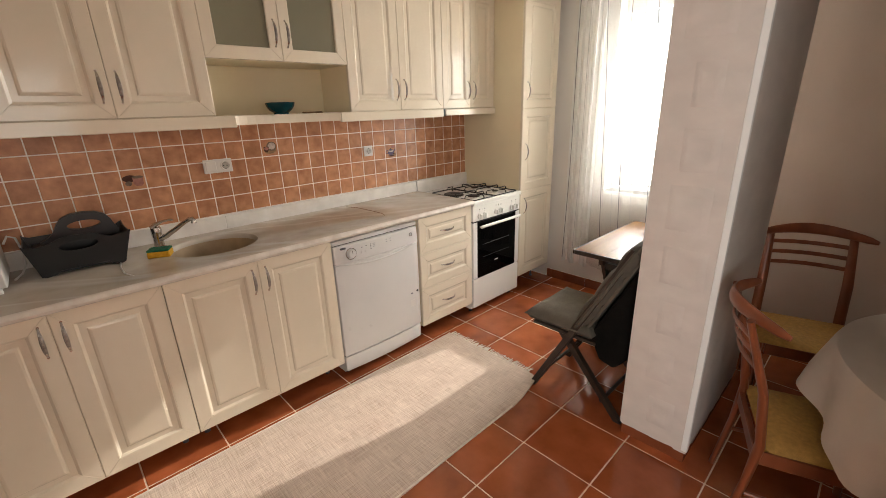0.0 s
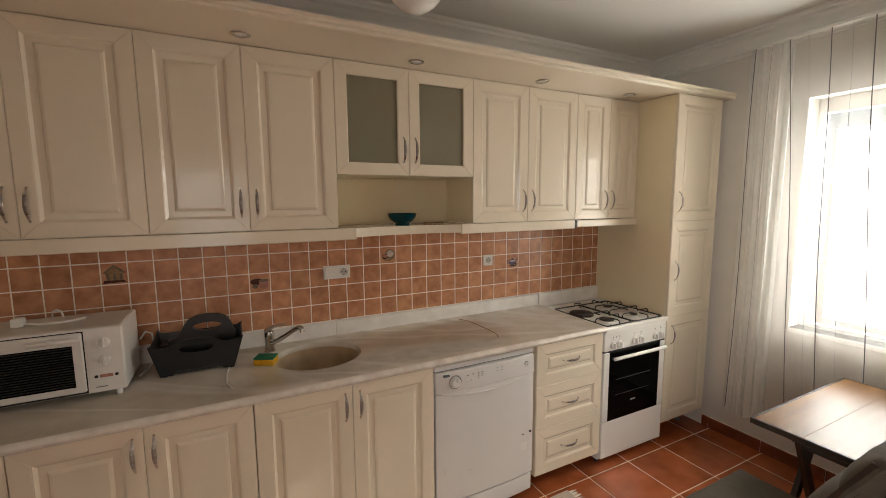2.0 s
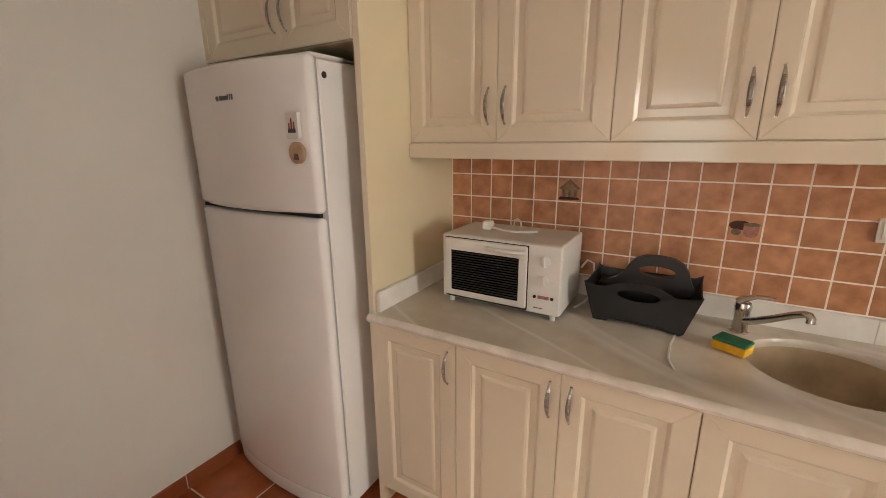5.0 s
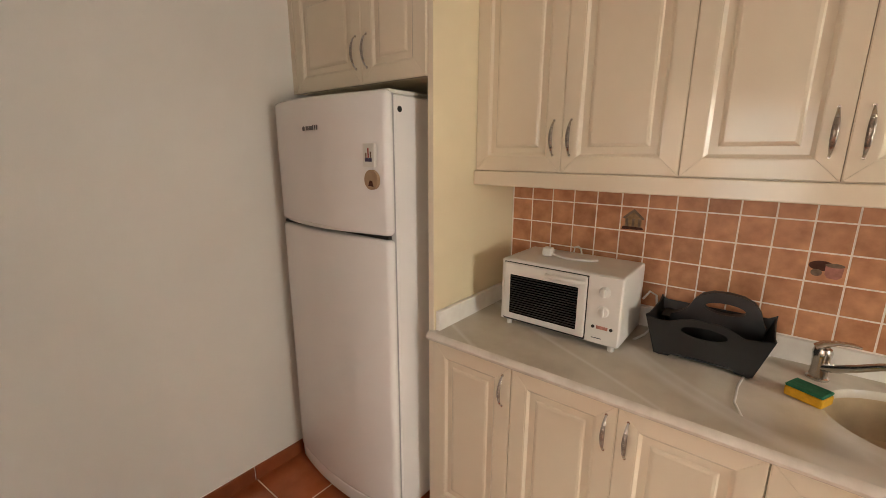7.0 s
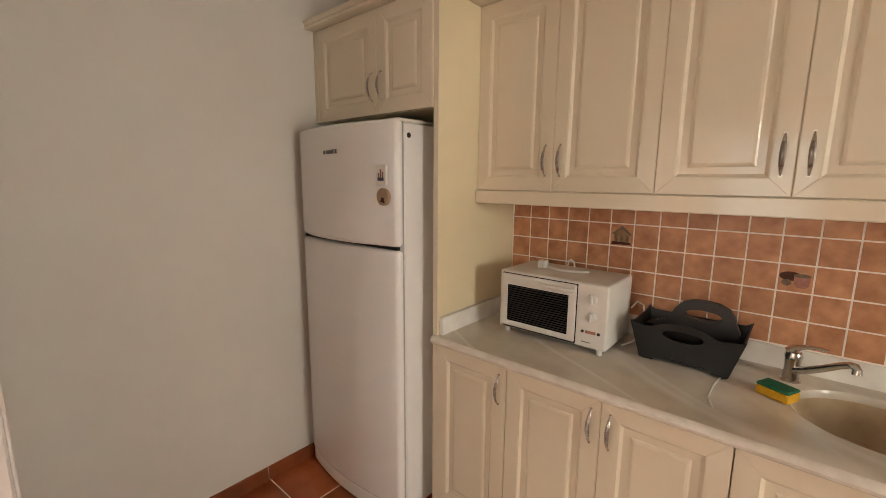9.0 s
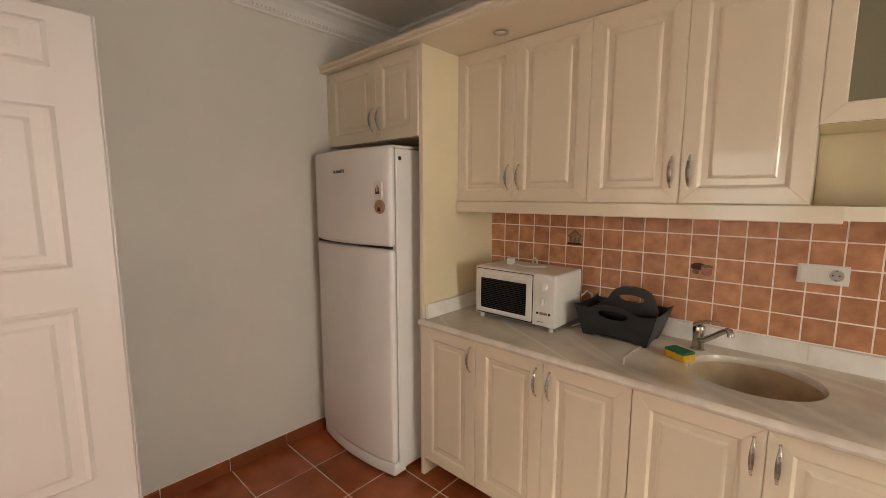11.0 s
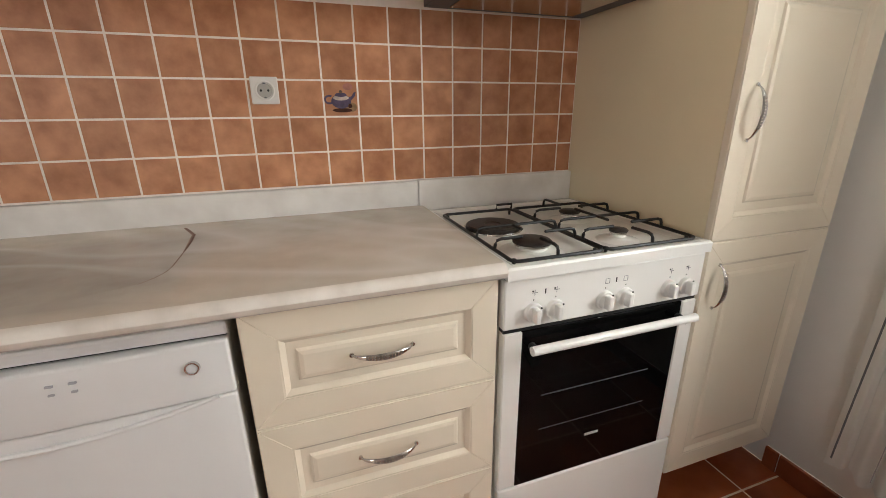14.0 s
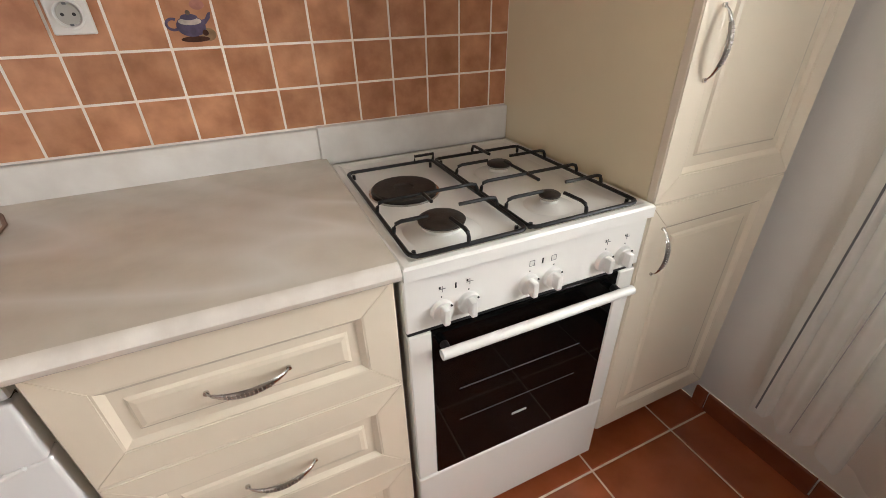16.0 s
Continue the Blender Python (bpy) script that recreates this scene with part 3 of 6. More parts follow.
def door_leaf():
    """The panelled door that stands ajar into the kitchen."""
    d = thing("door_1", label="white panelled wooden door standing wide open", category="door", kind="structure")
    y0, y1, x0, x1, h = -2.775, -1.915, 0.612, 0.652, 2.06
    part("leaf", box(x0, x1, y0, y1, 0.008, h, 0.004), DOOR_WHITE, d)
    for za, zb in ((0.16, 0.62), (0.76, 1.275), (1.385, 1.81), (1.905, 2.02)):
        for ya, yb in ((y0 + 0.095, (y0 + y1) / 2 - 0.05), ((y0 + y1) / 2 + 0.05, y1 - 0.095)):
            for sx, xx in ((1, x1), (-1, x0)):
                bm = bmesh.new()
                rs = []
                for i, e in ((0.0, 0.0), (0.012, 0.006), (0.024, 0.001), (0.05, 0.0015), (0.062, 0.006), (0.09, 0.007)):
                    rs.append([bm.verts.new((xx + sx * e, y, z)) for y, z in ((ya + i, za + i * 0.7), (yb - i, za + i * 0.7), (yb - i, zb - i * 0.7), (ya + i, zb - i * 0.7))])
                for r, q in zip(rs, rs[1:]):
                    for k in range(4):
                        bm.faces.new((r[k], r[(k + 1) % 4], q[(k + 1) % 4], q[k]))
                bm.faces.new(rs[-1])
                part("moulding", bm, DOOR_WHITE, d)
    part("edge_strip", box(x0 + 0.006, x1 - 0.006, y1, y1 + 0.007, 0.008, h, 0.002), DOOR_WHITE, d)
    settle(d)
    bm = box(0.60, 0.645, YS - 0.16, YS + 0.012, 0, 2.11, 0.003)
    box(2.505, 2.548, YS - 0.16, YS + 0.012, 0, 2.11, 0.003, bm)
    box(0.645, 2.505, YS - 0.16, YS + 0.012, 2.065, 2.11, 0.003, bm)
    structure("door_frame_1", bm, DOOR_WHITE)


door_leaf()

# ---- base cabinets ----
FY = -0.62          # the plane of the lower fronts
ZB, ZT = 0.115, 0.884


def feet(parent, x0, x1, ys=(-0.47, -0.10)):
    for x in (x0 + 0.05, x1 - 0.05):
        for y in ys:
            bm = cyl((x, y, 0.0), (x, y, 0.010), 0.014, n=14)
            cyl((x, y, 0.009), (x, y, ZB + 0.005), 0.008, n=12, bm=bm)
            part("foot", bm, GREY_MARK, parent)


def carcass(parent, x0, x1, z0, z1, yf, back=-0.005, t=0.018, shelf=None, lidless=False):
    """An open-fronted box of boards."""
    part("side_panel", box(x0, x0 + t, yf, back, z0, z1, 0), CARCASS, parent)
    part("side_panel", box(x1 - t, x1, yf, back, z0, z1, 0), CARCASS, parent)
    part("bottom_board", box(x0 + t, x1 - t, yf, back, z0, z0 + t, 0), CARCASS, parent)
    part("top_board", box(x0 + t, x1 - t, yf, yf + 0.07 if lidless else back, z1 - t, z1, 0), CARCASS, parent)
    part("back_board", box(x0 + t, x1 - t, back - 0.006, back, z0 + t, z1 - t, 0), CARCASS, parent)
    if shelf:
        part("shelf_board", box(x0 + t, x1 - t, yf + 0.03, back - 0.007, shelf, shelf + t, 0), CARCASS, parent)


def base_cabinet(x0, x1, splits, label):
    c = thing("base_cabinet", label=label, category="kitchen cabinet", group="base cabinets")
    carcass(c, x0 + 0.001, x1 - 0.001, ZB, ZT, FY + 0.021, -0.01, lidless=True)
    xs = [x0, *splits, x1]
    for k, (a, b) in enumerate(zip(xs, xs[1:])):
        right = k == 0
        front(c, a + (0.001 if k == 0 else 0), b - (0.001 if b == x1 else 0), FY, ZB, ZT, pull=((b - 0.032) if right else (a + 0.032), 0.781))
    feet(c, x0, x1)
    settle(c)


base_cabinet(0.592, 0.953, [], "single-door ivory base cabinet beside the fridge panel")
base_cabinet(0.953, 1.680, [1.318], "double-door ivory base cabinet under the mini oven")
base_cabinet(1.680, 2.472, [2.075], "double-door ivory base cabinet under the sink")


def drawer_cabinet():
    x0, x1 = 3.100, 3.604
    c = thing("drawer_cabinet", label="ivory cabinet with three panelled drawers beside the cooker", category="kitchen cabinet", group="base cabinets")
    carcass(c, x0 + 0.001, x1 - 0.001, ZB - 0.01, ZT, FY + 0.021, -0.01)
    for za, zb in ((0.638, ZT), (0.384, 0.638), (0.105, 0.384)):
        front(c, x0, x1, FY, za, zb, 0.058, ((x0 + x1) / 2 - 0.001, (za + zb) / 2 + 0.005), False, "drawer_front", flat=0.030)
    feet(c, x0, x1)
    settle(c)


drawer_cabinet()


def worktop():
    """Marble slab with a rounded front, a shallow drainer field and the hole of the bowl."""
    w = thing("worktop", label="beige-grey veined marble worktop with a bullnose edge", category="worktop")
    zt, zb, yf, yb = 0.918, 0.884, -0.645, 0.0
    x0, x1, xa, xb = 0.578, 3.612, 1.48, 3.06
    cx, cy, rx, ry = 1.995, -0.268, 0.208, 0.188
    nose = [(-0.625, zt), (-0.634, zt - 0.002), (-0.641, zt - 0.008), (yf, zt - 0.017), (-0.641, zb + 0.007), (-0.634, zb + 0.001), (-0.622, zb)]
    yn = nose[0][0]
    part("front_edge", extrude_outline([(x0, y, z) for y, z in nose], (x1 - x0, 0, 0)), EDGE, w, "paler polished front edge", True)
    bm = bmesh.new()
    for x in (x0, x1):
        bm.faces.new([bm.verts.new((x, y, z)) for y, z in ((yn, zt), (yn, zb), (yb, zb), (yb, zt))])
    for z in (zb, zt):
        for a, b in ((x0, xa), (xb, x1)):
            quad(bm, (a, yn, z), (b, yn, z), (b, yb, z), (a, yb, z))
    fx0, fx1, fy0, fy1, cr, drop = 1.552, 2.968, -0.535, -0.028, 0.13, 0.004

    def ray_box(a, bx0, bx1, by0, by1):
        dx, dy = math.cos(a), math.sin(a)
        ts = []
        if abs(dx) > 1e-9:
            ts.append(((bx1 if dx > 0 else bx0) - cx) / dx)
        if abs(dy) > 1e-9:
            ts.append(((by1 if dy > 0 else by0) - cy) / dy)
        t = min(ts)
        return cx + dx * t, cy + dy * t

    def rounded(a, inset):
        x, y = ray_box(a, fx0 + inset, fx1 - inset, fy0 + inset, fy1 - inset)
        r = cr - inset
        qx = min(max(x, fx0 + inset + r), fx1 - inset - r)
        qy = min(max(y, fy0 + inset + r), fy1 - inset - r)
        d = Vector((x - qx, y - qy))
        if d.length > r and abs(x - qx) > 1e-6 and abs(y - qy) > 1e-6:
            d = d.normalized() * r
            return qx + d.x, qy + d.y
        return x, y

    angles = [2 * math.pi * k / 144 for k in range(144)] + [math.atan2(y - cy, x - cx) % (2 * math.pi) for x in (xa, xb) for y in (yn, yb)]
    angles.sort()
    rings = []
    for fn in (lambda a: (*ray_box(a, xa, xb, yn, yb), zt), lambda a: (*rounded(a, 0.0), zt), lambda a: (*rounded(a, 0.006), zt - drop),
               lambda a: (cx + (rx + 0.014) * math.cos(a), cy + (ry + 0.014) * math.sin(a), zt - drop),
               lambda a: (cx + (rx + 0.004) * math.cos(a), cy + (ry + 0.004) * math.sin(a), zt - drop - 0.004),
               lambda a: (cx + rx * math.cos(a), cy + ry * math.sin(a), zt - drop - 0.014), lambda a: (cx + rx * math.cos(a), cy + ry * math.sin(a), zb),
               lambda a: (*ray_box(a, xa, xb, yn, yb), zb)):
        rings.append([bm.verts.new(fn(a)) for a in angles])
    for r, q in zip(rings, rings[1:]):
        for k in range(len(angles)):
            j = (k + 1) % len(angles)
            bm.faces.new((r[k], r[j], q[j], q[k]))
    bmesh.ops.remove_doubles(bm, verts=bm.verts, dist=1e-5)
    part("slab", bm, MARBLE, w, smooth=True)
    r, e = cr, 0.003
    arc = [(fx1 - e - r * (1 - math.cos(a)), fy0 + r * (1 - math.sin(a)) + e, zt - drop + 0.0005) for a in [radians(9 * k) for k in range(9, -1, -1)]]
    path = arc + [(fx1 - e, -0.30, zt - drop + 0.0005), (fx1 - e - 0.012, -0.14, zt - drop + 0.0005), (fx1 - 0.06, -0.035, zt - drop + 0.0005)]
    part("drainer_seam", tube(path, 0.0042, 6, flat=0.5, side=(1, 0, 0)), SEAM, w, "brown stained seam of the drainer", True)
    part("drainer_ridge", tube([(1.596, -0.255, zt - 0.001), (1.586, -0.34, zt - 0.001), (1.586, -0.44, zt - 0.001), (1.608, -0.51, zt - 0.001)], 0.0035, 6, flat=0.6, side=(1, 0, 0)), UPSTAND, w, "pale ridge of the drainer", True)
    settle(w)
    s = thing("sink", label="round beige stone sink bowl set under the worktop", category="sink")
    prof = [(1.03, 0.884), (1.0, 0.884), (0.99, 0.86), (0.95, 0.80), (0.86, 0.765), (0.55, 0.752), (0.14, 0.748), (0.14, 0.742), (0.60, 0.744), (0.90, 0.755), (1.0, 0.80), (1.03, 0.884)]
    bm = lathe([(r, z) for r, z in prof], n=56)
    for v in bm.verts:
        v.co.x, v.co.y = cx + v.co.x * rx, cy + v.co.y * ry
    part("bowl", bm, SINK, s, smooth=True)
    part("drain", lathe([(0.034, 0.750), (0.036, 0.752), (0.026, 0.753), (0.022, 0.748), (0.0, 0.747)], (cx, cy, 0), 24), CHROME, s, "chrome drain ring", True)
    settle(s)
    u = thing("upstand", label="pale marble upstand along the back and end of the worktop", category="upstand")
    part("back_strip", box(0.592, 2.14, -0.022, -0.001, 0.9165, 1.000, 0.002), UPSTAND, u)
    part("back_strip", box(2.1405, 3.60, -0.022, -0.001, 0.9165, 0.998, 0.002), UPSTAND, u)
    part("cooker_strip", box(3.6005, 4.188, -0.029, -0.001, 0.900, 1.003, 0.002), UPSTAND, u)
    part("end_strip", box(0.592, 0.612, -0.60, -0.023, 0.9165, 0.998, 0.002), UPSTAND, u)
    settle(u)


worktop()


def wall_cabinet(x0, x1, mid, z0, label, glazed=False, z1=2.335):
    c = thing("wall_cabinet", label=label, category="kitchen cabinet", group="wall cabinets")
    yf = -0.335
    carcass(c, x0 + 0.001, x1 - 0.001, z0, z1, yf + 0.021, -0.004, shelf=(z0 + z1) / 2 if glazed else None)
    hz = z0 + 0.125 + (0.005 if glazed else 0)
    front(c, x0, mid, yf, z0, z1, 0.055, (mid - 0.032, hz), glazed=glazed)
    front(c, mid, x1, yf, z0, z1, 0.055, (mid + 0.032, hz), glazed=glazed)
    settle(c)


ZU = 1.548
wall_cabinet(0.590, 1.348, 0.962, ZU, "double-door ivory wall cabinet above the mini oven")
wall_cabinet(1.348, 2.105, 1.718, ZU, "double-door ivory wall cabinet above the sink tap")
wall_cabinet(2.105, 2.860, 2.480, 1.805, "short ivory wall cabinet with two frosted glass doors", True)
wall_cabinet(2.860, 3.625, 3.241, ZU, "double-door ivory wall cabinet above the drawers")
wall_cabinet(3.625, 4.188, 3.915, ZU, "double-door ivory wall cabinet above the cooker")


def open_shelf():
    s = thing("open_shelf", label="open cream niche with a curved shelf below the glass cabinet", category="shelf")
    part("back_panel", box(2.106, 2.859, -0.012, -0.004, 1.546, 1.804, 0), CARCASS, s)
    pts = [(2.19, -0.345)]
    for k in range(13):
        u = k / 12
        pts.append((2.205 + u * 0.55, -0.338 + 0.045 * math.sin(math.pi * u) ** 0.8))
    pts += [(2.775, -0.345), (2.858, -0.345), (2.858, -0.004), (2.107, -0.004), (2.107, -0.345)]
    part("shelf_board", extrude_outline([(x, y, 1.500) for x, y in pts], (0, 0, 0.045)), CREAM, s, "curved-front ivory shelf board")
    settle(s)
    r = thing("light_rail", label="ivory rail along the bottom of the wall cabinets", category="moulding")
    part("rail", box(0.592, 2.188, -0.352, -0.332, 1.490, 1.5474, 0.003), CREAM, r)
    part("rail_return", box(0.592, 2.188, -0.331, -0.30, 1.530, 1.546, 0.002), CREAM, r)
    settle(r)
    r = thing("light_rail", label="ivory rail along the bottom of the wall cabinets", category="moulding")
    part("rail", box(2.778, 3.612, -0.352, -0.332, 1.492, 1.5474, 0.003), CREAM, r)
    part("rail_return", box(2.778, 3.612, -0.331, -0.30, 1.530, 1.546, 0.002), CREAM, r)
    settle(r)


open_shelf()


def hood():
    h = thing("cooker_hood", label="slim built-in cooker hood under the wall cabinet", category="cooker hood")
    part("body", box(3.632, 4.186, -0.33, -0.02, 1.508, 1.546, 0.003), GREY_MARK, h)
    part("front_lip", box(3.632, 4.186, -0.356, -0.331, 1.500, 1.546, 0.004), CREAM, h)
    part("end_cap", box(3.613, 3.631, -0.35, -0.30, 1.496, 1.546, 0.002), BLACK, h, "black plastic end cap")
    part("filter", box(3.70, 4.12, -0.29, -0.06, 1.503, 1.508, 0.001), CHROME, h, "metal grease filter")
    settle(h)


hood()


def tall_units():
    p = thing("fridge_side_panel", label="tall cream side panel between fridge and worktop", category="panel")
    part("board", box(0.566, 0.590, -0.6105, -0.004, 0.004, 2.335, 0.0006), CARCASS, p)
    part("edge_band", box(0.5655, 0.5905, -0.6125, -0.6106, 0.004, 2.335, 0.0005), CREAM, p, "ivory front edge band")
    part("foot_strip", box(0.567, 0.589, -0.60, -0.01, 0.0, 0.0038, 0), GREY_MARK, p)
    settle(p)
    c = thing("over_fridge_cabinet", label="double-door ivory cabinet above the fridge", category="kitchen cabinet")
    carcass(c, -0.235, 0.565, 1.885, 2.335, FY + 0.021, -0.01)
    front(c, -0.235, 0.2255, FY, 1.885, 2.335, pull=(0.1935, 2.008))
    front(c, 0.2255, 0.565, FY, 1.885, 2.335, pull=(0.2575, 2.008))
    part("filler_strip", box(XW, -0.236, FY, FY + 0.02, 1.885, 2.335, 0), CREAM, c)
    settle(c)
    c = thing("larder_cabinet", label="tall ivory larder cabinet with three doors beside the window wall", category="kitchen cabinet")
    x0, x1 = 4.190, 4.648
    carcass(c, x0, x1, 0.150, 2.335, FY + 0.021, -0.004)
    for za, zb, hz in ((0.150, 0.893, 0.768), (0.893, 1.533, 1.205), (1.533, 2.335, 1.660)):
        front(c, x0, x1, FY, za, zb, pull=(x0 + 0.05, hz))
    feet(c, x0, x1)
    settle(c)
    b = thing("cornice_board", label="ivory lighting board projecting over the wall cabinets", category="cornice board")
    part("board", box(XW + 0.002, XE - 0.01, -0.655, -0.02, 2.337, 2.352, 0.001), CREAM, b)
    bm = extrude_outline([(XW + 0.002, y, z) for y, z in ((-0.655, 2.335), (-0.668, 2.337), (-0.672, 2.346), (-0.668, 2.356), (-0.676, 2.362), (-0.678, 2.374), (-0.655, 2.376))], (XE - XW - 0.012, 0, 0))
    part("front_moulding", bm, CREAM, b)
    settle(b)
    for x in (0.957, 1.719, 2.475, 3.235, 3.94):
        s = thing("spotlight", label="small round chrome downlight set in the cornice board", category="spotlight", group="cornice downlights")
        part("ring", lathe([(0.026, 2.3365), (0.034, 2.3355), (0.037, 2.333), (0.036, 2.331), (0.029, 2.330), (0.026, 2.332), (0.026, 2.3365)], (x, -0.455, 0), 24), CHROME, s, "", True)
        part("bulb", lathe([(0.026, 2.336), (0.020, 2.3335), (0.0, 2.333)], (x, -0.455, 0), 20), WHITE, s, "", True)
        settle(s)


tall_units()


# ---- appliances ----
def arc_face(bm, x0, x1, z0, z1, y, bulge, n=14, back=None, tilt=0.0, soft=0.006):
    """A front that bulges to the south across its width; closed back to the plane y = back."""
    back = y + 0.03 if back is None else back
    xs = [x0 + (x1 - x0) * k / n for k in range(n + 1)]
    ys = [y - bulge * (1 - (2 * k / n - 1) ** 2) for k in range(n + 1)]
    lo = [bm.verts.new((a, b, z0)) for a, b in zip(xs, ys)]
    hi = [bm.verts.new((a, b + tilt, z1)) for a, b in zip(xs, ys)]
    bl, bh = [bm.verts.new((a, back, z0)) for a in (x0, x1)], [bm.verts.new((a, back, z1)) for a in (x0, x1)]
    for k in range(n):
        bm.faces.new((lo[k], lo[k + 1], hi[k + 1], hi[k]))
    bm.faces.new([*lo, bl[1], bl[0]])
    bm.faces.new([*hi, bh[1], bh[0]])
    bm.faces.new((lo[0], hi[0], bh[0], bl[0]))
    bm.faces.new((lo[-1], hi[-1], bh[1], bl[1]))
    bm.faces.new((bl[0], bl[1], bh[1], bh[0]))
    bmesh.ops.recalc_face_normals(bm, faces=bm.faces)
    sharp = [e for e in bm.edges if e.calc_face_angle(0) > 0.9]
    bmesh.ops.bevel(bm, geom=sharp, offset=soft, segments=4, affect="EDGES", profile=0.5)
    return bm


def fridge():
    f = thing("fridge", label="tall white fridge-freezer with two rounded doors", category="fridge")
    x0, x1 = -0.226, 0.496
    part("body", box(x0 + 0.004, x1 - 0.004, -0.690, -0.04, 0.03, 1.822, 0.006), FRIDGE_WHITE, f)
    up = part("freezer_door", arc_face(bmesh.new(), x0, x1, 1.312, 1.834, -0.735, 0.045, back=-0.694, soft=0.020), FRIDGE_WHITE, f, smooth=True)
    lo = part("fridge_door", arc_face(bmesh.new(), x0, x1, 0.085, 1.298, -0.735, 0.045, back=-0.694, soft=0.020), FRIDGE_WHITE, f, smooth=True)
    part("toe_panel", arc_face(bmesh.new(), x0 + 0.006, x1 - 0.006, 0.012, 0.080, -0.728, 0.043, back=-0.64), FRIDGE_WHITE, f, smooth=True)
    part("door_gasket", box(x0 + 0.008, x1 - 0.008, -0.712, -0.689, 0.09, 1.826, 0.002), PALE_MARK, f, "grey rubber door gasket")
    part("grip_recess", arc_face(bmesh.new(), x0 + 0.05, x1 - 0.09, 1.3125, 1.330, -0.7375, 0.0445, back=-0.70), WHITE_PLASTIC, up, "moulded grip along the door edge", True)
    # dark strip set between the doors as the shade of their gap
    part("door_gap", box(x0 + 0.012, x1 - 0.012, -0.728, -0.712, 1.2985, 1.3115, 0), GAP_SHADE, f, "dark strip for the shade between the two doors")
    part("hinge_cover", box(x1 - 0.10, x1 - 0.006, -0.72, -0.56, 1.824, 1.838, 0.005), WHITE_PLASTIC, f)
    part("plug_hole", cyl((x1 - 0.005, -0.665, 1.772), (x1 - 0.0025, -0.665, 1.772), 0.011, n=16), BLACK, f, "small black cap on the side")
    # maker's mark as a plain dot and bars
    bx = 0.060
    part("badge_dot", cyl((bx, -0.772, 1.712), (bx, -0.7795, 1.712), 0.009, n=14), GREY_MARK, up)
    for k, w in enumerate((0.010, 0.007, 0.010, 0.009, 0.005, 0.005, 0.008)):
        part("badge_bar", box(bx + 0.018 + 0.0115 * k, bx + 0.018 + 0.0115 * k + w, -0.7815, -0.775, 1.705, 1.720 + (0.004 if k in (4, 5, 6) else 0), 0), GREY_MARK, up)
    for x in (x0 + 0.06, x1 - 0.06):
        part("foot", cyl((x, -0.62, 0), (x, -0.62, 0.035), 0.02, n=14), BLACK, f)
        part("foot", cyl((x, -0.10, 0), (x, -0.10, 0.035), 0.02, n=14), BLACK, f)
    settle(f)
    f.location.y -= 0.018
    s = thing("folded_bag", label="folded pale plastic bag lying on the fridge", category="bag")
    rng = random.Random(3)
    bm = bmesh.new()
    bmesh.ops.create_grid(bm, x_segments=14, y_segments=8, size=0.5)
    for v in bm.verts:
        v.co = Vector((0.30 + v.co.x * 0.30, -0.42 + v.co.y * 0.40, 1.826 + 0.012 + 0.010 * rng.random()))
    bmesh.ops.solidify(bm, geom=bm.faces, thickness=0.006)
    part("sheet", bm, WHITE_PLASTIC, s)
    settle(s)
    # two magnets on the freezer door
    g = thing("fridge_magnet", label="small square picture magnet on the freezer door", category="magnet", group="fridge magnets")
    part("plate", box(0.336, 0.396, -0.771, -0.756, 1.568, 1.652, 0.0015), WHITE_PLASTIC, g)
    part("picture_sea", box(0.348, 0.384, -0.7722, -0.7708, 1.587, 1.600, 0), BLUE_PRINT, g)
    for k, (x, h) in enumerate(((0.354, 0.018), (0.366, 0.034), (0.378, 0.022))):
        part("picture_shape", box(x - 0.003, x + 0.003, -0.7722, -0.7708, 1.600, 1.600 + h, 0), (GREY_PRINT, RED_MARK, GREY_PRINT)[k], g)
    settle(g)
    g.location += Vector((0.064, -0.013, 0))
    g = thing("fridge_magnet", label="round brown wooden magnet on the freezer door", category="magnet", group="fridge magnets")
    part("disc", cyl((0.372, -0.755, 1.522), (0.372, -0.7685, 1.522), 0.036, n=28, b=0.001), mat("pale_wood_slice", (0.40, 0.27, 0.17), 0.6, 0.15, 30), g)
    part("picture_shape", extrude_outline([(0.358, -0.7684, 1.500), (0.386, -0.7684, 1.498), (0.380, -0.7684, 1.518), (0.366, -0.7684, 1.520)], (0, -0.0008, 0)), BROWN_PRINT, g)
    settle(g)
    g.location += Vector((0.064, -0.013, 0))


fridge()


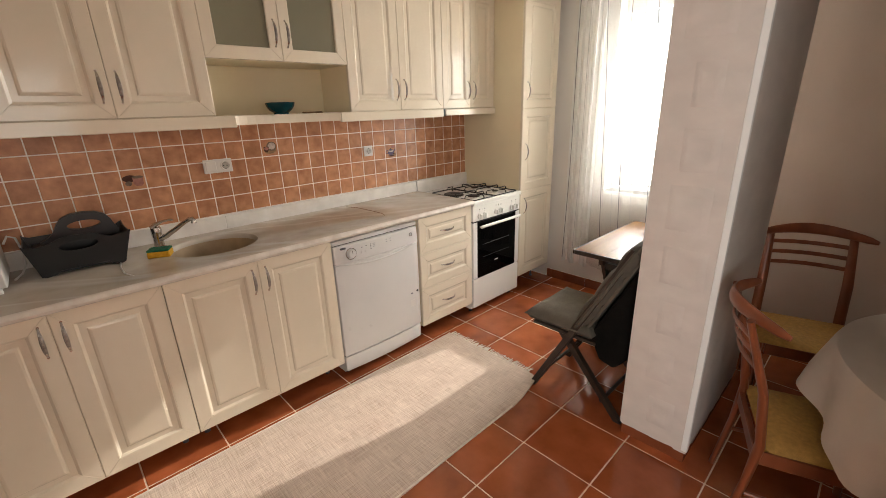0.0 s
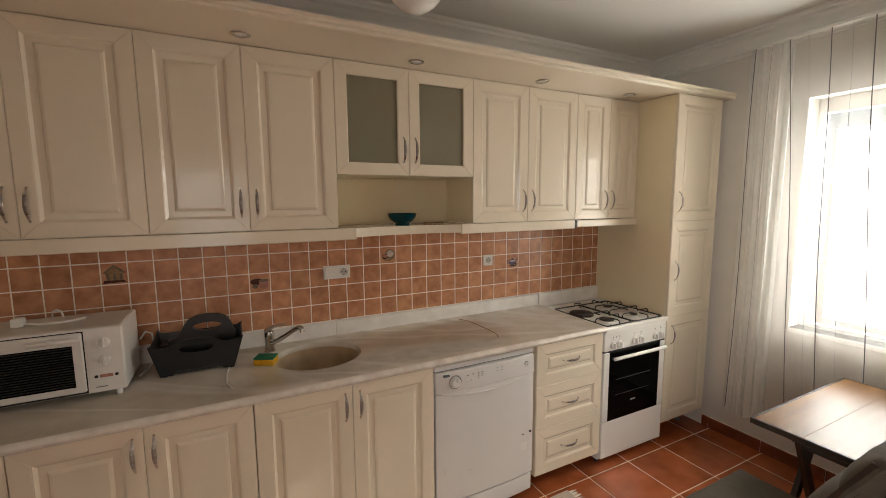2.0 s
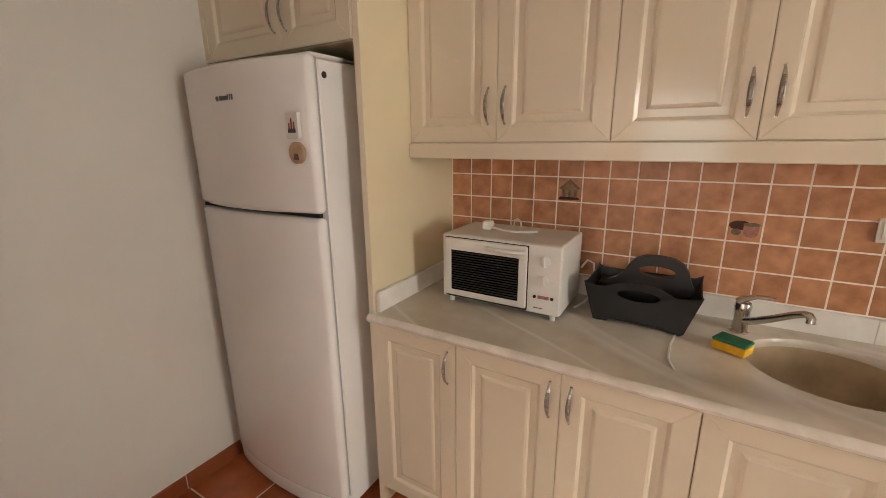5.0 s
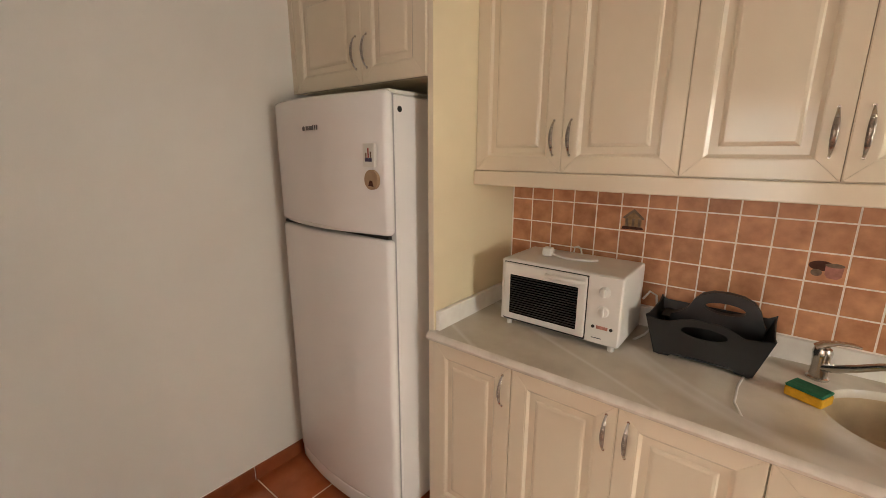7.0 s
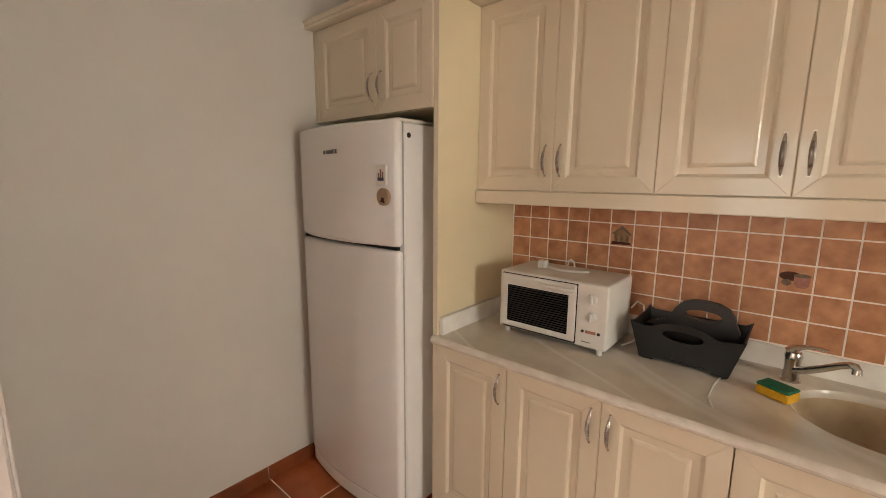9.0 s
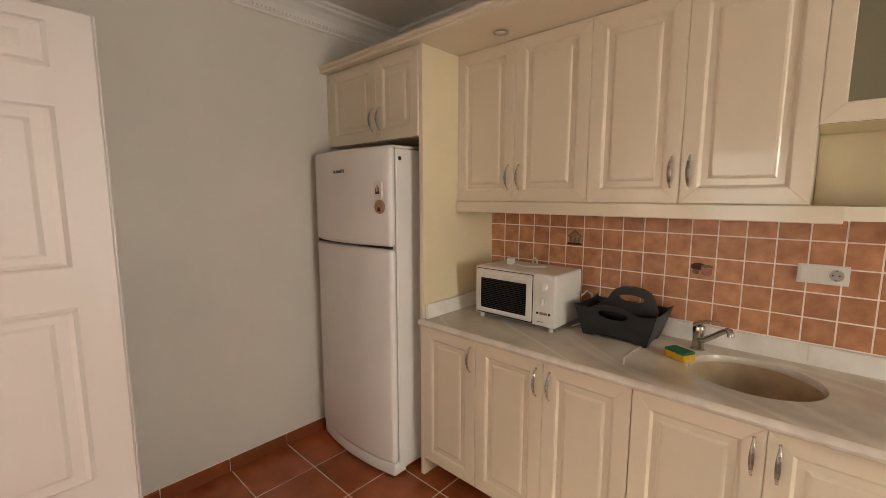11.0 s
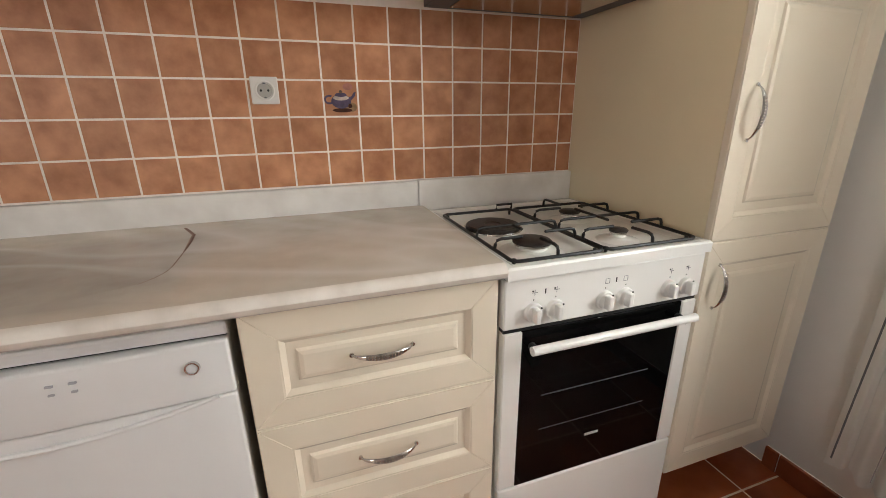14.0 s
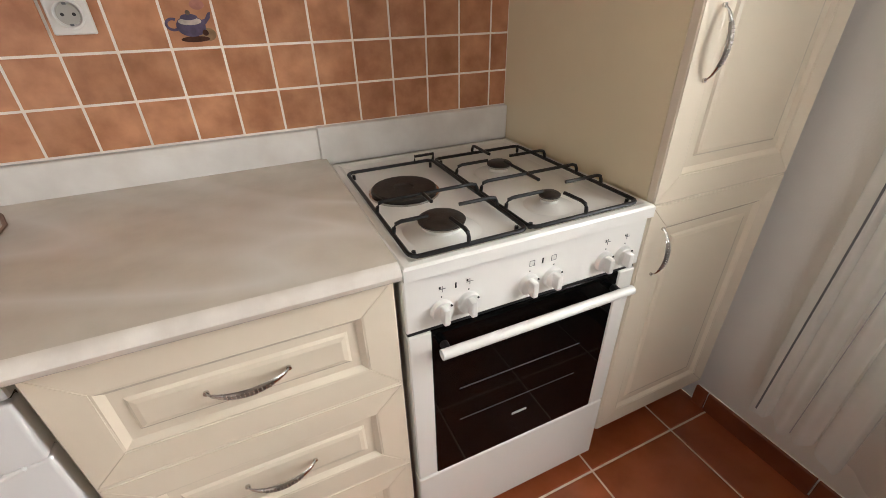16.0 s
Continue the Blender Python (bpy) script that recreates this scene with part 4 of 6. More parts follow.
def dishwasher():
    d = thing("dishwasher", label="white dishwasher with a rounded door under the worktop", category="dishwasher")
    x0, x1 = 2.480, 3.084
    part("body", box(x0 + 0.004, x1 - 0.004, -0.585, -0.03, 0.03, 0.868, 0.003), DW_WHITE, d)
    part("lid", box(x0, x1, -0.612, -0.03, 0.846, 0.872, 0.006, seg=2), DW_WHITE, d, "white top lid")
    c = part("control_panel", arc_face(bmesh.new(), x0 + 0.002, x1 - 0.002, 0.735, 0.841, -0.622, 0.014, back=-0.586, tilt=0.006), DW_WHITE, d, smooth=True)
    bm = arc_face(bmesh.new(), x0 + 0.002, x1 - 0.002, 0.150, 0.733, -0.618, 0.013, back=-0.586)
    part("door", bm, DW_WHITE, d, smooth=True)
    # a smiling lip under the controls
    pts = [(x0 + 0.03 + (x1 - x0 - 0.06) * k / 20, -0.622 - 0.012 * (1 - (k / 10 - 1) ** 2), 0.735 - 0.030 * (1 - (k / 10 - 1) ** 2)) for k in range(21)]
    part("grip_lip", tube(pts, 0.005, 8), DW_WHITE, c, "curved grip lip", True)
    part("kick_panel", arc_face(bmesh.new(), x0 + 0.004, x1 - 0.004, 0.045, 0.143, -0.612, 0.016, back=-0.58), DW_WHITE, d, smooth=True)
    k = part("programme_knob", lathe([(0.0, 0.028), (0.021, 0.027), (0.0245, 0.023), (0.026, 0.004), (0.031, 0.002), (0.032, 0.0)], n=32), DW_WHITE, c, "round programme knob", True)
    k.matrix_basis = pose(2.583, -0.622, 0.786, 86, 0, 0)
    part("knob_ring", lathe([(0.0335, 0.0), (0.0335, 0.0105), (0.031, 0.0108), (0.0305, 0.0)], n=32), CHROME, k, "", True)
    part("knob_pointer", box(-0.0016, 0.0016, 0.004, 0.020, 0.0265, 0.0288, 0.0005), GREY_MARK, k)
    k = part("power_button", lathe([(0.0, 0.004), (0.0085, 0.004), (0.009, 0.0065), (0.0115, 0.0065), (0.0125, 0.0)], n=24), CHROME, c, "round power button", True)
    k.matrix_basis = pose(3.022, -0.622, 0.800, 86, 0, 0)
    part("button_face", cyl((0, 0, 0.003), (0, 0, 0.0055), 0.0085, n=20), DW_WHITE, k)
    for x, z in ((2.655, 0.778), (2.682, 0.780)):
        b = part("button", lathe([(0.0, 0.004), (0.007, 0.004), (0.009, 0.0)], n=18), DW_WHITE, c, "", True)
        b.matrix_basis = pose(x, -0.631, z, 86, 0, 0)
    for x, z, w in ((2.655, 0.808, 0.006), (2.684, 0.810, 0.006), (2.716, 0.812, 0.006), (2.716, 0.803, 0.006), (2.716, 0.794, 0.006), (2.716, 0.785, 0.006),
                    (2.738, 0.812, 0.016), (2.738, 0.803, 0.016), (2.738, 0.794, 0.016), (2.83, 0.815, 0.010), (2.86, 0.815, 0.010), (2.83, 0.800, 0.008), (2.86, 0.800, 0.008), (2.535, 0.826, 0.030)):
        part("printed_mark", box(x - w / 2, x + w / 2, -0.6345, -0.625 + 0.006, z - (0.004 if w == 0.030 else 0.0016), z + (0.004 if w == 0.030 else 0.0016), 0), GREY_MARK if w in (0.006, 0.030) else PALE_MARK, c)
    # dark boxes that colour in the shade round the door and under the lid
    part("door_seal", box(x0 + 0.008, x1 - 0.008, -0.604, -0.584, 0.10, 0.80, 0), GAP_SHADE, d, "dark backing for the shade round the door")
    part("lid_gap", box(x0 + 0.006, x1 - 0.006, -0.600, -0.584, 0.835, 0.850, 0), GAP_SHADE, d)
    part("sticker", box(2.995, 3.035, -0.6245, -0.6185, 0.30, 0.345, 0), WHITE_PLASTIC, d, "pale energy sticker")
    part("sticker_bar", box(3.0, 3.016, -0.6252, -0.6246, 0.392, 0.398, 0), BLUE_PRINT, d)
    part("sticker_dot", cyl((3.058, -0.618, 0.40), (3.058, -0.625, 0.40), 0.007, n=12), BLACK, d)
    for x in (x0 + 0.05, x1 - 0.05):
        for y in (-0.54, -0.08):
            part("foot", cyl((x, y, 0), (x, y, 0.04), 0.018, n=12), BLACK, d)
    settle(d)


dishwasher()


def cooker():
    c = thing("gas_cooker", label="white freestanding cooker with black oven glass and iron grates", category="cooker")
    x0, x1, yf = 3.618, 4.184, -0.620
    part("body", box(x0 + 0.003, x1 - 0.003, yf + 0.03, -0.045, 0.035, 0.868, 0.003), WHITE, c)
    # hob tray with a raised rim
    bm = bmesh.new()
    rs = []
    for i, z in ((0.0, 0.876), (0.0, 0.899), (0.004, 0.904), (0.016, 0.905), (0.026, 0.899), (0.05, 0.896)):
        a, b, e, g = x0 + i, x1 - i, yf - 0.012 + i, -0.04 - i
        rs.append([bm.verts.new(p) for p in ((a, e, z), (b, e, z), (b, g, z), (a, g, z))])
    for r, q in zip(rs, rs[1:]):
        for k in range(4):
            bm.faces.new((r[k], r[(k + 1) % 4], q[(k + 1) % 4], q[k]))
    bm.faces.new(rs[-1])
    hob = part("hob", bm, WHITE, c, "white enamel hob")
    part("front_seam", box(x0 + 0.004, x1 - 0.004, yf + 0.004, yf + 0.03, 0.866, 0.877, 0), BLACK, c)
    panel = part("control_panel", box(x0, x1, yf, yf + 0.03, 0.752, 0.871, 0.004, seg=2), WHITE, c)
    part("panel_seam", box(x0 + 0.004, x1 - 0.004, yf + 0.006, yf + 0.03, 0.742, 0.753, 0), BLACK, c)
    for x in (3.690, 3.746, 3.882, 3.940, 4.076, 4.130):
        k = part("knob", lathe([(0.0, 0.010), (0.021, 0.009), (0.023, 0.004), (0.0235, 0.0)], n=28), WHITE_PLASTIC, panel, "round white knob", True)
        k.matrix_basis = pose(x, yf, 0.788, 90, 0, 0)
        g = box(-0.0065, 0.0065, -0.019, 0.016, 0.006, 0.027, 0.003, seg=2)
        part("grip", g, WHITE_PLASTIC, k)
        part("knob_dot", cyl((0.016, 0.012, 0.009), (0.016, 0.012, 0.0105), 0.0022, n=10), BLACK, k)
        part("scale_dot", cyl((x, yf + 0.001, 0.818), (x, yf - 0.0006, 0.818), 0.0016, n=8), BLACK, panel)
    for x in (3.692, 3.748, 4.078, 4.132):
        part("printed_cross", box(x - 0.007, x + 0.007, yf - 0.0006, yf + 0.001, 0.8345, 0.8355, 0), GREY_MARK, panel)
        part("printed_cross", box(x - 0.0005, x + 0.0005, yf - 0.0008, yf + 0.001, 0.828, 0.842, 0), GREY_MARK, panel)
        part("printed_dot", cyl((x - 0.005, yf + 0.001, 0.839), (x - 0.005, yf - 0.0009, 0.839), 0.0022, n=8), BLACK, panel)
    for x in (3.719, 3.911):
        part("printed_bar", box(x - 0.0016, x + 0.0016, yf - 0.0006, yf + 0.001, 0.829, 0.841, 0), BLACK, panel)
    for x in (3.886, 3.938):
        bm = box(x - 0.006, x + 0.006, yf - 0.0006, yf + 0.001, 0.8405, 0.8413, 0)
        box(x - 0.006, x + 0.006, yf - 0.0006, yf + 0.001, 0.8287, 0.8295, 0, bm)
        box(x - 0.006, x - 0.0052, yf - 0.0006, yf + 0.001, 0.8295, 0.8405, 0, bm)
        box(x + 0.0052, x + 0.006, yf - 0.0006, yf + 0.001, 0.8295, 0.8405, 0, bm)
        part("printed_square", bm, GREY_MARK, panel)
    d = part("oven_door", box(x0 + 0.002, x0 + 0.050, yf, yf + 0.03, 0.297, 0.742, 0.003), WHITE, c, "oven door with black glass")
    part("door_stile", box(x1 - 0.050, x1 - 0.002, yf, yf + 0.03, 0.297, 0.742, 0.003), WHITE, d)
    part("oven_glass", box(x0 + 0.0505, x1 - 0.0505, yf + 0.002, yf + 0.022, 0.294, 0.742, 0.001), BLACK_GLASS, d, "black oven glass")
    part("wire_shelf", box(x0 + 0.11, x1 - 0.13, yf + 0.0012, yf + 0.0022, 0.556, 0.5585, 0), GREY_MARK, d, "oven shelf seen through the glass")
    part("wire_shelf", box(x0 + 0.11, x1 - 0.13, yf + 0.0012, yf + 0.0022, 0.455, 0.4562, 0), GREY_MARK, d)
    for k in range(7):
        part("badge_bar", box(3.872 + k * 0.0062, 3.8765 + k * 0.0062, yf + 0.001, yf + 0.0025, 0.393, 0.400, 0), WHITE_PLASTIC, d)
    h = part("door_handle", tube([(x0 + 0.055, yf - 0.034, 0.711), (x1 + 0.002 - 0.04, yf - 0.034, 0.711)], 0.0108, 16), WHITE_PLASTIC, d, "round white door handle", True)
    for x in (x0 + 0.075, x1 - 0.06):
        part("bracket", cyl((x, yf + 0.002, 0.702), (x, yf - 0.028, 0.701), 0.009, n=12), BLACK, h)
    part("drawer_front", box(x0 + 0.002, x1 - 0.002, yf, yf + 0.03, 0.055, 0.291, 0.004, seg=2), WHITE, c, "plain white bottom drawer")
    for x in (x0 + 0.04, x1 - 0.04):
        for y in (yf + 0.07, -0.09):
            part("foot", cyl((x, y, 0), (x, y, 0.06), 0.016, n=12), BLACK, c)
    # hot plate and burners
    part("hot_plate", lathe([(0.076, 0.897), (0.076, 0.908), (0.073, 0.911), (0.024, 0.911), (0.021, 0.908), (0.0, 0.908)], (3.738, -0.305, 0), 40), BURNER, hob, "cast iron electric plate", True)
    part("plate_trim", lathe([(0.084, 0.8965), (0.083, 0.901), (0.0775, 0.901), (0.0765, 0.8965)], (3.738, -0.305, 0), 40), CHROME, hob, "bright ring round the plate", True)
    for x, y, r in ((3.738, -0.520, 0.046), (3.995, -0.515, 0.023), (4.005, -0.290, 0.031)):
        b = part("burner", lathe([(r + 0.032, 0.896), (r + 0.012, 0.901), (r * 0.86, 0.905), (r * 0.86, 0.912), (0.0, 0.912)], (x, y, 0), 36), WHITE, hob, "gas burner", True)
        part("burner_ring", lathe([(r * 0.86, 0.9115), (r * 0.92, 0.9125), (r * 0.92, 0.917), (r * 0.8, 0.918), (0, 0.918)], (x, y, 0), 36), CHROME, b, "", True)
        part("burner_cap", lathe([(r, 0.918), (r + 0.001, 0.922), (r - 0.003, 0.925), (0, 0.926)], (x, y, 0), 36), BURNER, b, "dark burner cap", True)
    # two wire grates: a rounded frame, a raised bar across and bent arms towards the burners
    zf, zr, rod = 0.910, 0.934, 0.0040

    def arm(grate, p, q):
        """A bent rod that rises from the frame at p and ends over q."""
        p, q = Vector((*p, zf)), Vector((*q, zr))
        d = Vector((q.x - p.x, q.y - p.y, 0)).normalized()
        up = Vector((0, 0, zr - zf))
        part("grate_arm", tube([p, p + d * 0.002 + up * 0.55, p + d * 0.006 + up * 0.88, p + d * 0.016 + up, q], rod, 8), IRON, grate, "", True)

    def bridge(grate, p, q):
        p, q = Vector((*p, zf)), Vector((*q, zf))
        d, up = (q - p).normalized(), Vector((0, 0, zr - zf))
        part("grate_bar", tube([p, p + d * 0.002 + up * 0.55, p + d * 0.006 + up * 0.88, p + d * 0.016 + up, q - d * 0.016 + up, q - d * 0.006 + up * 0.88, q - d * 0.002 + up * 0.55, q], rod, 8), IRON, grate, "", True)

    ya, yb = -0.612, -0.150
    for a, b, plate, mid in ((3.640, 3.874, True, 3.738), (3.882, 4.152, False, 4.000)):
        loop = []
        for cx, cy, a0 in ((a + 0.018, yb - 0.018, 180), (b - 0.018, yb - 0.018, 90), (b - 0.018, ya + 0.018, 0), (a + 0.018, ya + 0.018, -90)):
            loop += [(cx + 0.018 * math.cos(radians(a0 - 22.5 * k)), cy + 0.018 * math.sin(radians(a0 - 22.5 * k)), zf) for k in range(5)]
        g = part("grate", tube(loop + loop[:1], 0.0044, 8), IRON, hob, "black iron wire grate", True)
        bridge(g, (a, -0.415), (b, -0.415))
        arm(g, (a, -0.520), (mid - 0.028, -0.520))
        arm(g, (b, -0.500), (mid + 0.048, -0.500))
        arm(g, (mid + 0.012, ya), (mid + 0.006, -0.548))
        part("grate_arm", tube([(mid + 0.004, -0.415, zr), (mid + 0.004, -0.462, zr)], rod, 8), IRON, g, "", True)
        if plate:
            part("grate_arm", tube([(b - 0.05, yb, zf), (b - 0.05, yb - 0.004, zr - 0.006), (b + 0.004, yb - 0.004, zr - 0.006), (b + 0.004, yb, zf)], rod, 8), IRON, g, "", True)
        else:
            part("grate_arm", tube([(mid + 0.004, -0.415, zr), (mid + 0.004, -0.318, zr)], rod, 8), IRON, g, "", True)
            arm(g, (a, -0.290), (mid - 0.030, -0.290))
            arm(g, (b, -0.285), (mid + 0.040, -0.285))
            arm(g, (mid, yb), (mid, -0.248))
        for x in (a + 0.012, b - 0.012):
            for y in (ya + 0.02, yb - 0.02):
                part("grate_foot", cyl((x, y, 0.897), (x, y, 0.910), 0.004, n=8), BLACK, g)
    settle(c)


cooker()


def mini_oven():
    m = thing("mini_oven", label="white tabletop mini oven with a slatted dark door", category="mini oven")
    x0, x1, yf, yb, z0, z1 = 0.756, 1.234, -0.374, -0.085, 0.940, 1.202
    part("body", box(x0, x1, yf + 0.012, yb, z0, z1, 0.008, seg=2), WHITE_PLASTIC, m)
    part("front_frame", box(x0 + 0.002, x1 - 0.002, yf + 0.004, yf + 0.013, z0 + 0.004, z1 - 0.002, 0.003), WHITE_PLASTIC, m)
    # sheet a little larger than the door; its rim is the painted gap shade
    part("door_gap", box(x0 + 0.0150, x1 - 0.1190, yf + 0.0025, yf + 0.0042, z0 + 0.0130, z1 - 0.0090, 0), GAP_SHADE, m, "dark sheet for the shade round the oven door")
    d = part("door", box(x0 + 0.018, x1 - 0.122, yf - 0.008, yf + 0.004, z0 + 0.016, z1 - 0.012, 0.004), WHITE_PLASTIC, m, "oven door with a dark window")
    part("door_window", box(x0 + 0.048, x1 - 0.152, yf - 0.0095, yf - 0.0075, z0 + 0.042, z1 - 0.058, 0), BLACK_GLASS, d, "dark glass window")
    z = z0 + 0.049
    while z < z1 - 0.062:
        part("slat", box(x0 + 0.050, x1 - 0.154, yf - 0.0125, yf - 0.0095, z, z + 0.0042, 0), BLACK, d)
        z += 0.0098
    part("door_handle", tube([(x0 + 0.20, yf - 0.010, z1 - 0.034), (x0 + 0.215, yf - 0.022, z1 - 0.034), (x1 - 0.145, yf - 0.022, z1 - 0.034), (x1 - 0.130, yf - 0.010, z1 - 0.034)], 0.009, 10), WHITE_PLASTIC, d, "", True)
    # black strip as the shade under the door
    part("hinge_gap", box(x0 + 0.02, x1 - 0.12, yf - 0.002, yf + 0.004, z0 + 0.009, z0 + 0.0145, 0), BLACK, m)
    for z in (z1 - 0.060, z1 - 0.132):
        k = part("knob", lathe([(0.0, 0.010), (0.017, 0.009), (0.020, 0.004), (0.0205, 0.0)], n=24), WHITE_PLASTIC, m, "white dial knob", True)
        k.matrix_basis = pose(x1 - 0.060, yf + 0.004, z, 90, 0, 0)
        part("grip", box(-0.005, 0.005, -0.017, 0.017, 0.006, 0.020, 0.002), WHITE_PLASTIC, k)
    for x in (x1 - 0.092, x1 - 0.028):
        part("pilot_lamp", cyl((x, yf + 0.005, z0 + 0.068), (x, yf + 0.001, z0 + 0.068), 0.006, n=14), BLACK, m)
    part("printed_mark", box(x1 - 0.080, x1 - 0.040, yf + 0.0025, yf + 0.0045, z0 + 0.062, z0 + 0.074, 0), PINK_PRINT, m)
    part("printed_mark", box(x1 - 0.095, x1 - 0.060, yf + 0.0025, yf + 0.0045, z0 + 0.024, z0 + 0.027, 0), GREY_MARK, m)
    for x in (x0 + 0.03, x1 - 0.03):
        for y in (yf + 0.03, yb - 0.03):
            part("foot", cyl((x, y, 0.918), (x, y, z0 + 0.002), 0.011, n=14), WHITE_PLASTIC, m)
    settle(m)
    c = thing("power_cord", label="white flex with a plug lying on the mini oven", category="power cord")
    zt = z1

    part("flex", tube([(1.08, -0.185, zt + 0.004), (1.06, -0.21, zt + 0.004), (1.0, -0.232, zt + 0.004), (0.95, -0.232, zt + 0.005), (0.902, -0.220, zt + 0.012)], 0.0045, 8), WHITE_PLASTIC, c, "", True)
    part("plug", box(0.866, 0.904, -0.238, -0.202, zt + 0.001, zt + 0.036, 0.006, seg=2), WHITE_PLASTIC, c, "round-edged white plug")
    part("flex_loop", tube([(0.95, -0.10, zt + 0.004), (0.955, -0.105, zt + 0.026), (0.97, -0.11, zt + 0.032), (0.985, -0.115, zt + 0.024), (0.995, -0.13, zt + 0.004)], 0.004, 8), WHITE_PLASTIC, c, "", True)
    settle(c)
    c = thing("oven_lead", label="pale grey lead hanging behind the mini oven", category="power cord")
    part("lead", tube([(1.242, -0.10, 1.06), (1.258, -0.07, 1.085), (1.280, -0.055, 1.07), (1.290, -0.06, 1.0), (1.285, -0.09, 0.95), (1.268, -0.13, 0.926), (1.246, -0.20, 0.924)], 0.0042, 8), WHITE_PLASTIC, c, "", True)
    settle(c)


mini_oven()


# ---- things on the worktop ----
def caddy():
    """A two-sided carrying basket: four tilted walls, a middle wall with a grip, small feet."""
    k = thing("dish_caddy", label="dark grey plastic carrying caddy with a central handle", category="caddy")
    xb0, xb1, yb0, yb1, zb = 1.326, 1.622, -0.262, -0.060, 0.934
    xt0, xt1, yt0, yt1, zr = 1.298, 1.658, -0.292, -0.030, 1.061
    t = 0.004

    def ringed(loop, hole, at, w):
        """A plate with an outline and an oval hole in its own plane (u, v), t thick along w."""
        bm = bmesh.new()
        cu, cv, ru, rv = hole
        pts = []
        for j in range(len(loop)):
            (ua, va), (ub, vb) = loop[j], loop[(j + 1) % len(loop)]
            for m in range(4):
                pts.append((ua + (ub - ua) * m / 4, va + (vb - va) * m / 4))
        rows = []
        for d in (Vector((0, 0, 0)), w * t):
            vo, vi = [], []
            for u, v in pts:
                a = math.atan2((v - cv) / rv, (u - cu) / ru)
                vo.append(bm.verts.new(at(u, v) + d))
                vi.append(bm.verts.new(at(cu + ru * math.cos(a), cv + rv * math.sin(a)) + d))
            rows += [vo, vi]
        n = len(pts)
        for a, c in ((rows[0], rows[1]), (rows[2], rows[3]), (rows[0], rows[2]), (rows[1], rows[3])):
            for j in range(n):
                i = (j + 1) % n
                bm.faces.new((a[j], a[i], c[i], c[j]))
        return bm

    def wall(p, q, r, s, outline, hole, inward):
        p, q, r, s, w = Vector(p), Vector(q), Vector(r), Vector(s), Vector(inward)

        def at(u, v):
            return p.lerp(q, u).lerp(s.lerp(r, u), v)

        return ringed(outline, hole, at, w) if hole else extrude_outline([at(u, v) for u, v in outline], w * t)

    hump = [(0.0, -0.10), (0.16, -0.10), (0.22, 0.04), (0.5, 0.05), (0.78, 0.04), (0.84, -0.10), (1.0, -0.10), (1.0, 0.5), (1.0, 1.05), (0.94, 0.97), (0.85, 0.95), (0.78, 0.98), (0.72, 1.07),
            (0.66, 1.16), (0.58, 1.21), (0.40, 1.21), (0.32, 1.16), (0.26, 1.08), (0.20, 1.01), (0.11, 0.99), (0.0, 1.04), (0.0, 0.5)]
    hole = (0.49, 0.84, 0.19, 0.17)
    part("front_wall", wall((xb0, yb0, zb), (xb1, yb0, zb), (xt1, yt0, zr), (xt0, yt0, zr), hump, hole, (0, 1, 0)), CADDY, k)
    flat = [(0.0, 0.0), (1.0, 0.0), (1.0, 1.08), (0.94, 0.97), (0.06, 0.97), (0.0, 1.04)]
    part("back_wall", wall((xb0, yb1, zb), (xb1, yb1, zb), (xt1, yt1, zr), (xt0, yt1, zr), flat, None, (0, -1, 0)), CADDY, k)
    side = [(0, -0.10), (0.2, -0.10), (0.27, 0.03), (0.73, 0.03), (0.8, -0.10), (1, -0.10), (1, 1.08), (0.8, 1.0), (0.2, 1.0), (0, 1.08)]
    part("side_wall", wall((xb0, yb0, zb), (xb0, yb1, zb), (xt0, yt1, zr), (xt0, yt0, zr), side, None, (1, 0, 0)), CADDY, k)
    part("side_wall", wall((xb1, yb0, zb), (xb1, yb1, zb), (xt1, yt1, zr), (xt1, yt0, zr), side, None, (-1, 0, 0)), CADDY, k)
    part("floor_tray", box(xb0, xb1, yb0, yb1, zb - 0.003, zb + 0.003, 0.001), CADDY, k)
    ym = (yb0 + yb1) / 2
    pts = [(1.35, ym, 0.945), (1.355, ym, 1.050), (1.385, ym, 1.066), (1.405, ym, 1.085), (1.422, ym, 1.118), (1.442, ym, 1.142), (1.474, ym, 1.156), (1.518, ym, 1.159), (1.562, ym, 1.154),
           (1.594, ym, 1.138), (1.612, ym, 1.112), (1.622, ym, 1.080), (1.632, ym, 1.058), (1.612, ym, 0.945)]
    t = 0.030
    bm = ringed([(x, z) for x, y, z in pts], (1.514, 1.103, 0.060, 0.020), lambda u, v: Vector((u, ym - 0.015, v)), Vector((0, 1, 0)))
    rim = [e for e in bm.edges if e.calc_face_angle(0) > 1.2]
    bmesh.ops.bevel(bm, geom=rim, offset=0.007, segments=2, affect="EDGES", profile=0.5)
    part("middle_wall", bm, CADDY, k, "middle wall with the carrying grip", True)
    part("divider_tray", box(1.318, 1.385, ym + 0.016, yb1 + 0.004, 1.020, 1.028, 0.002), CADDY, k)
    part("divider", box(1.385, 1.389, ym + 0.006, yb1 + 0.012, zb + 0.003, 1.040, 0), CADDY, k)
    for x in (xb0 + 0.02, xb1 - 0.02):
        for y in (yb0 + 0.02, yb1 - 0.02):
            part("foot", cyl((x, y, 0.9145), (x, y, zb), 0.013, 0.018, 12), CADDY, k)
    settle(k)


caddy()


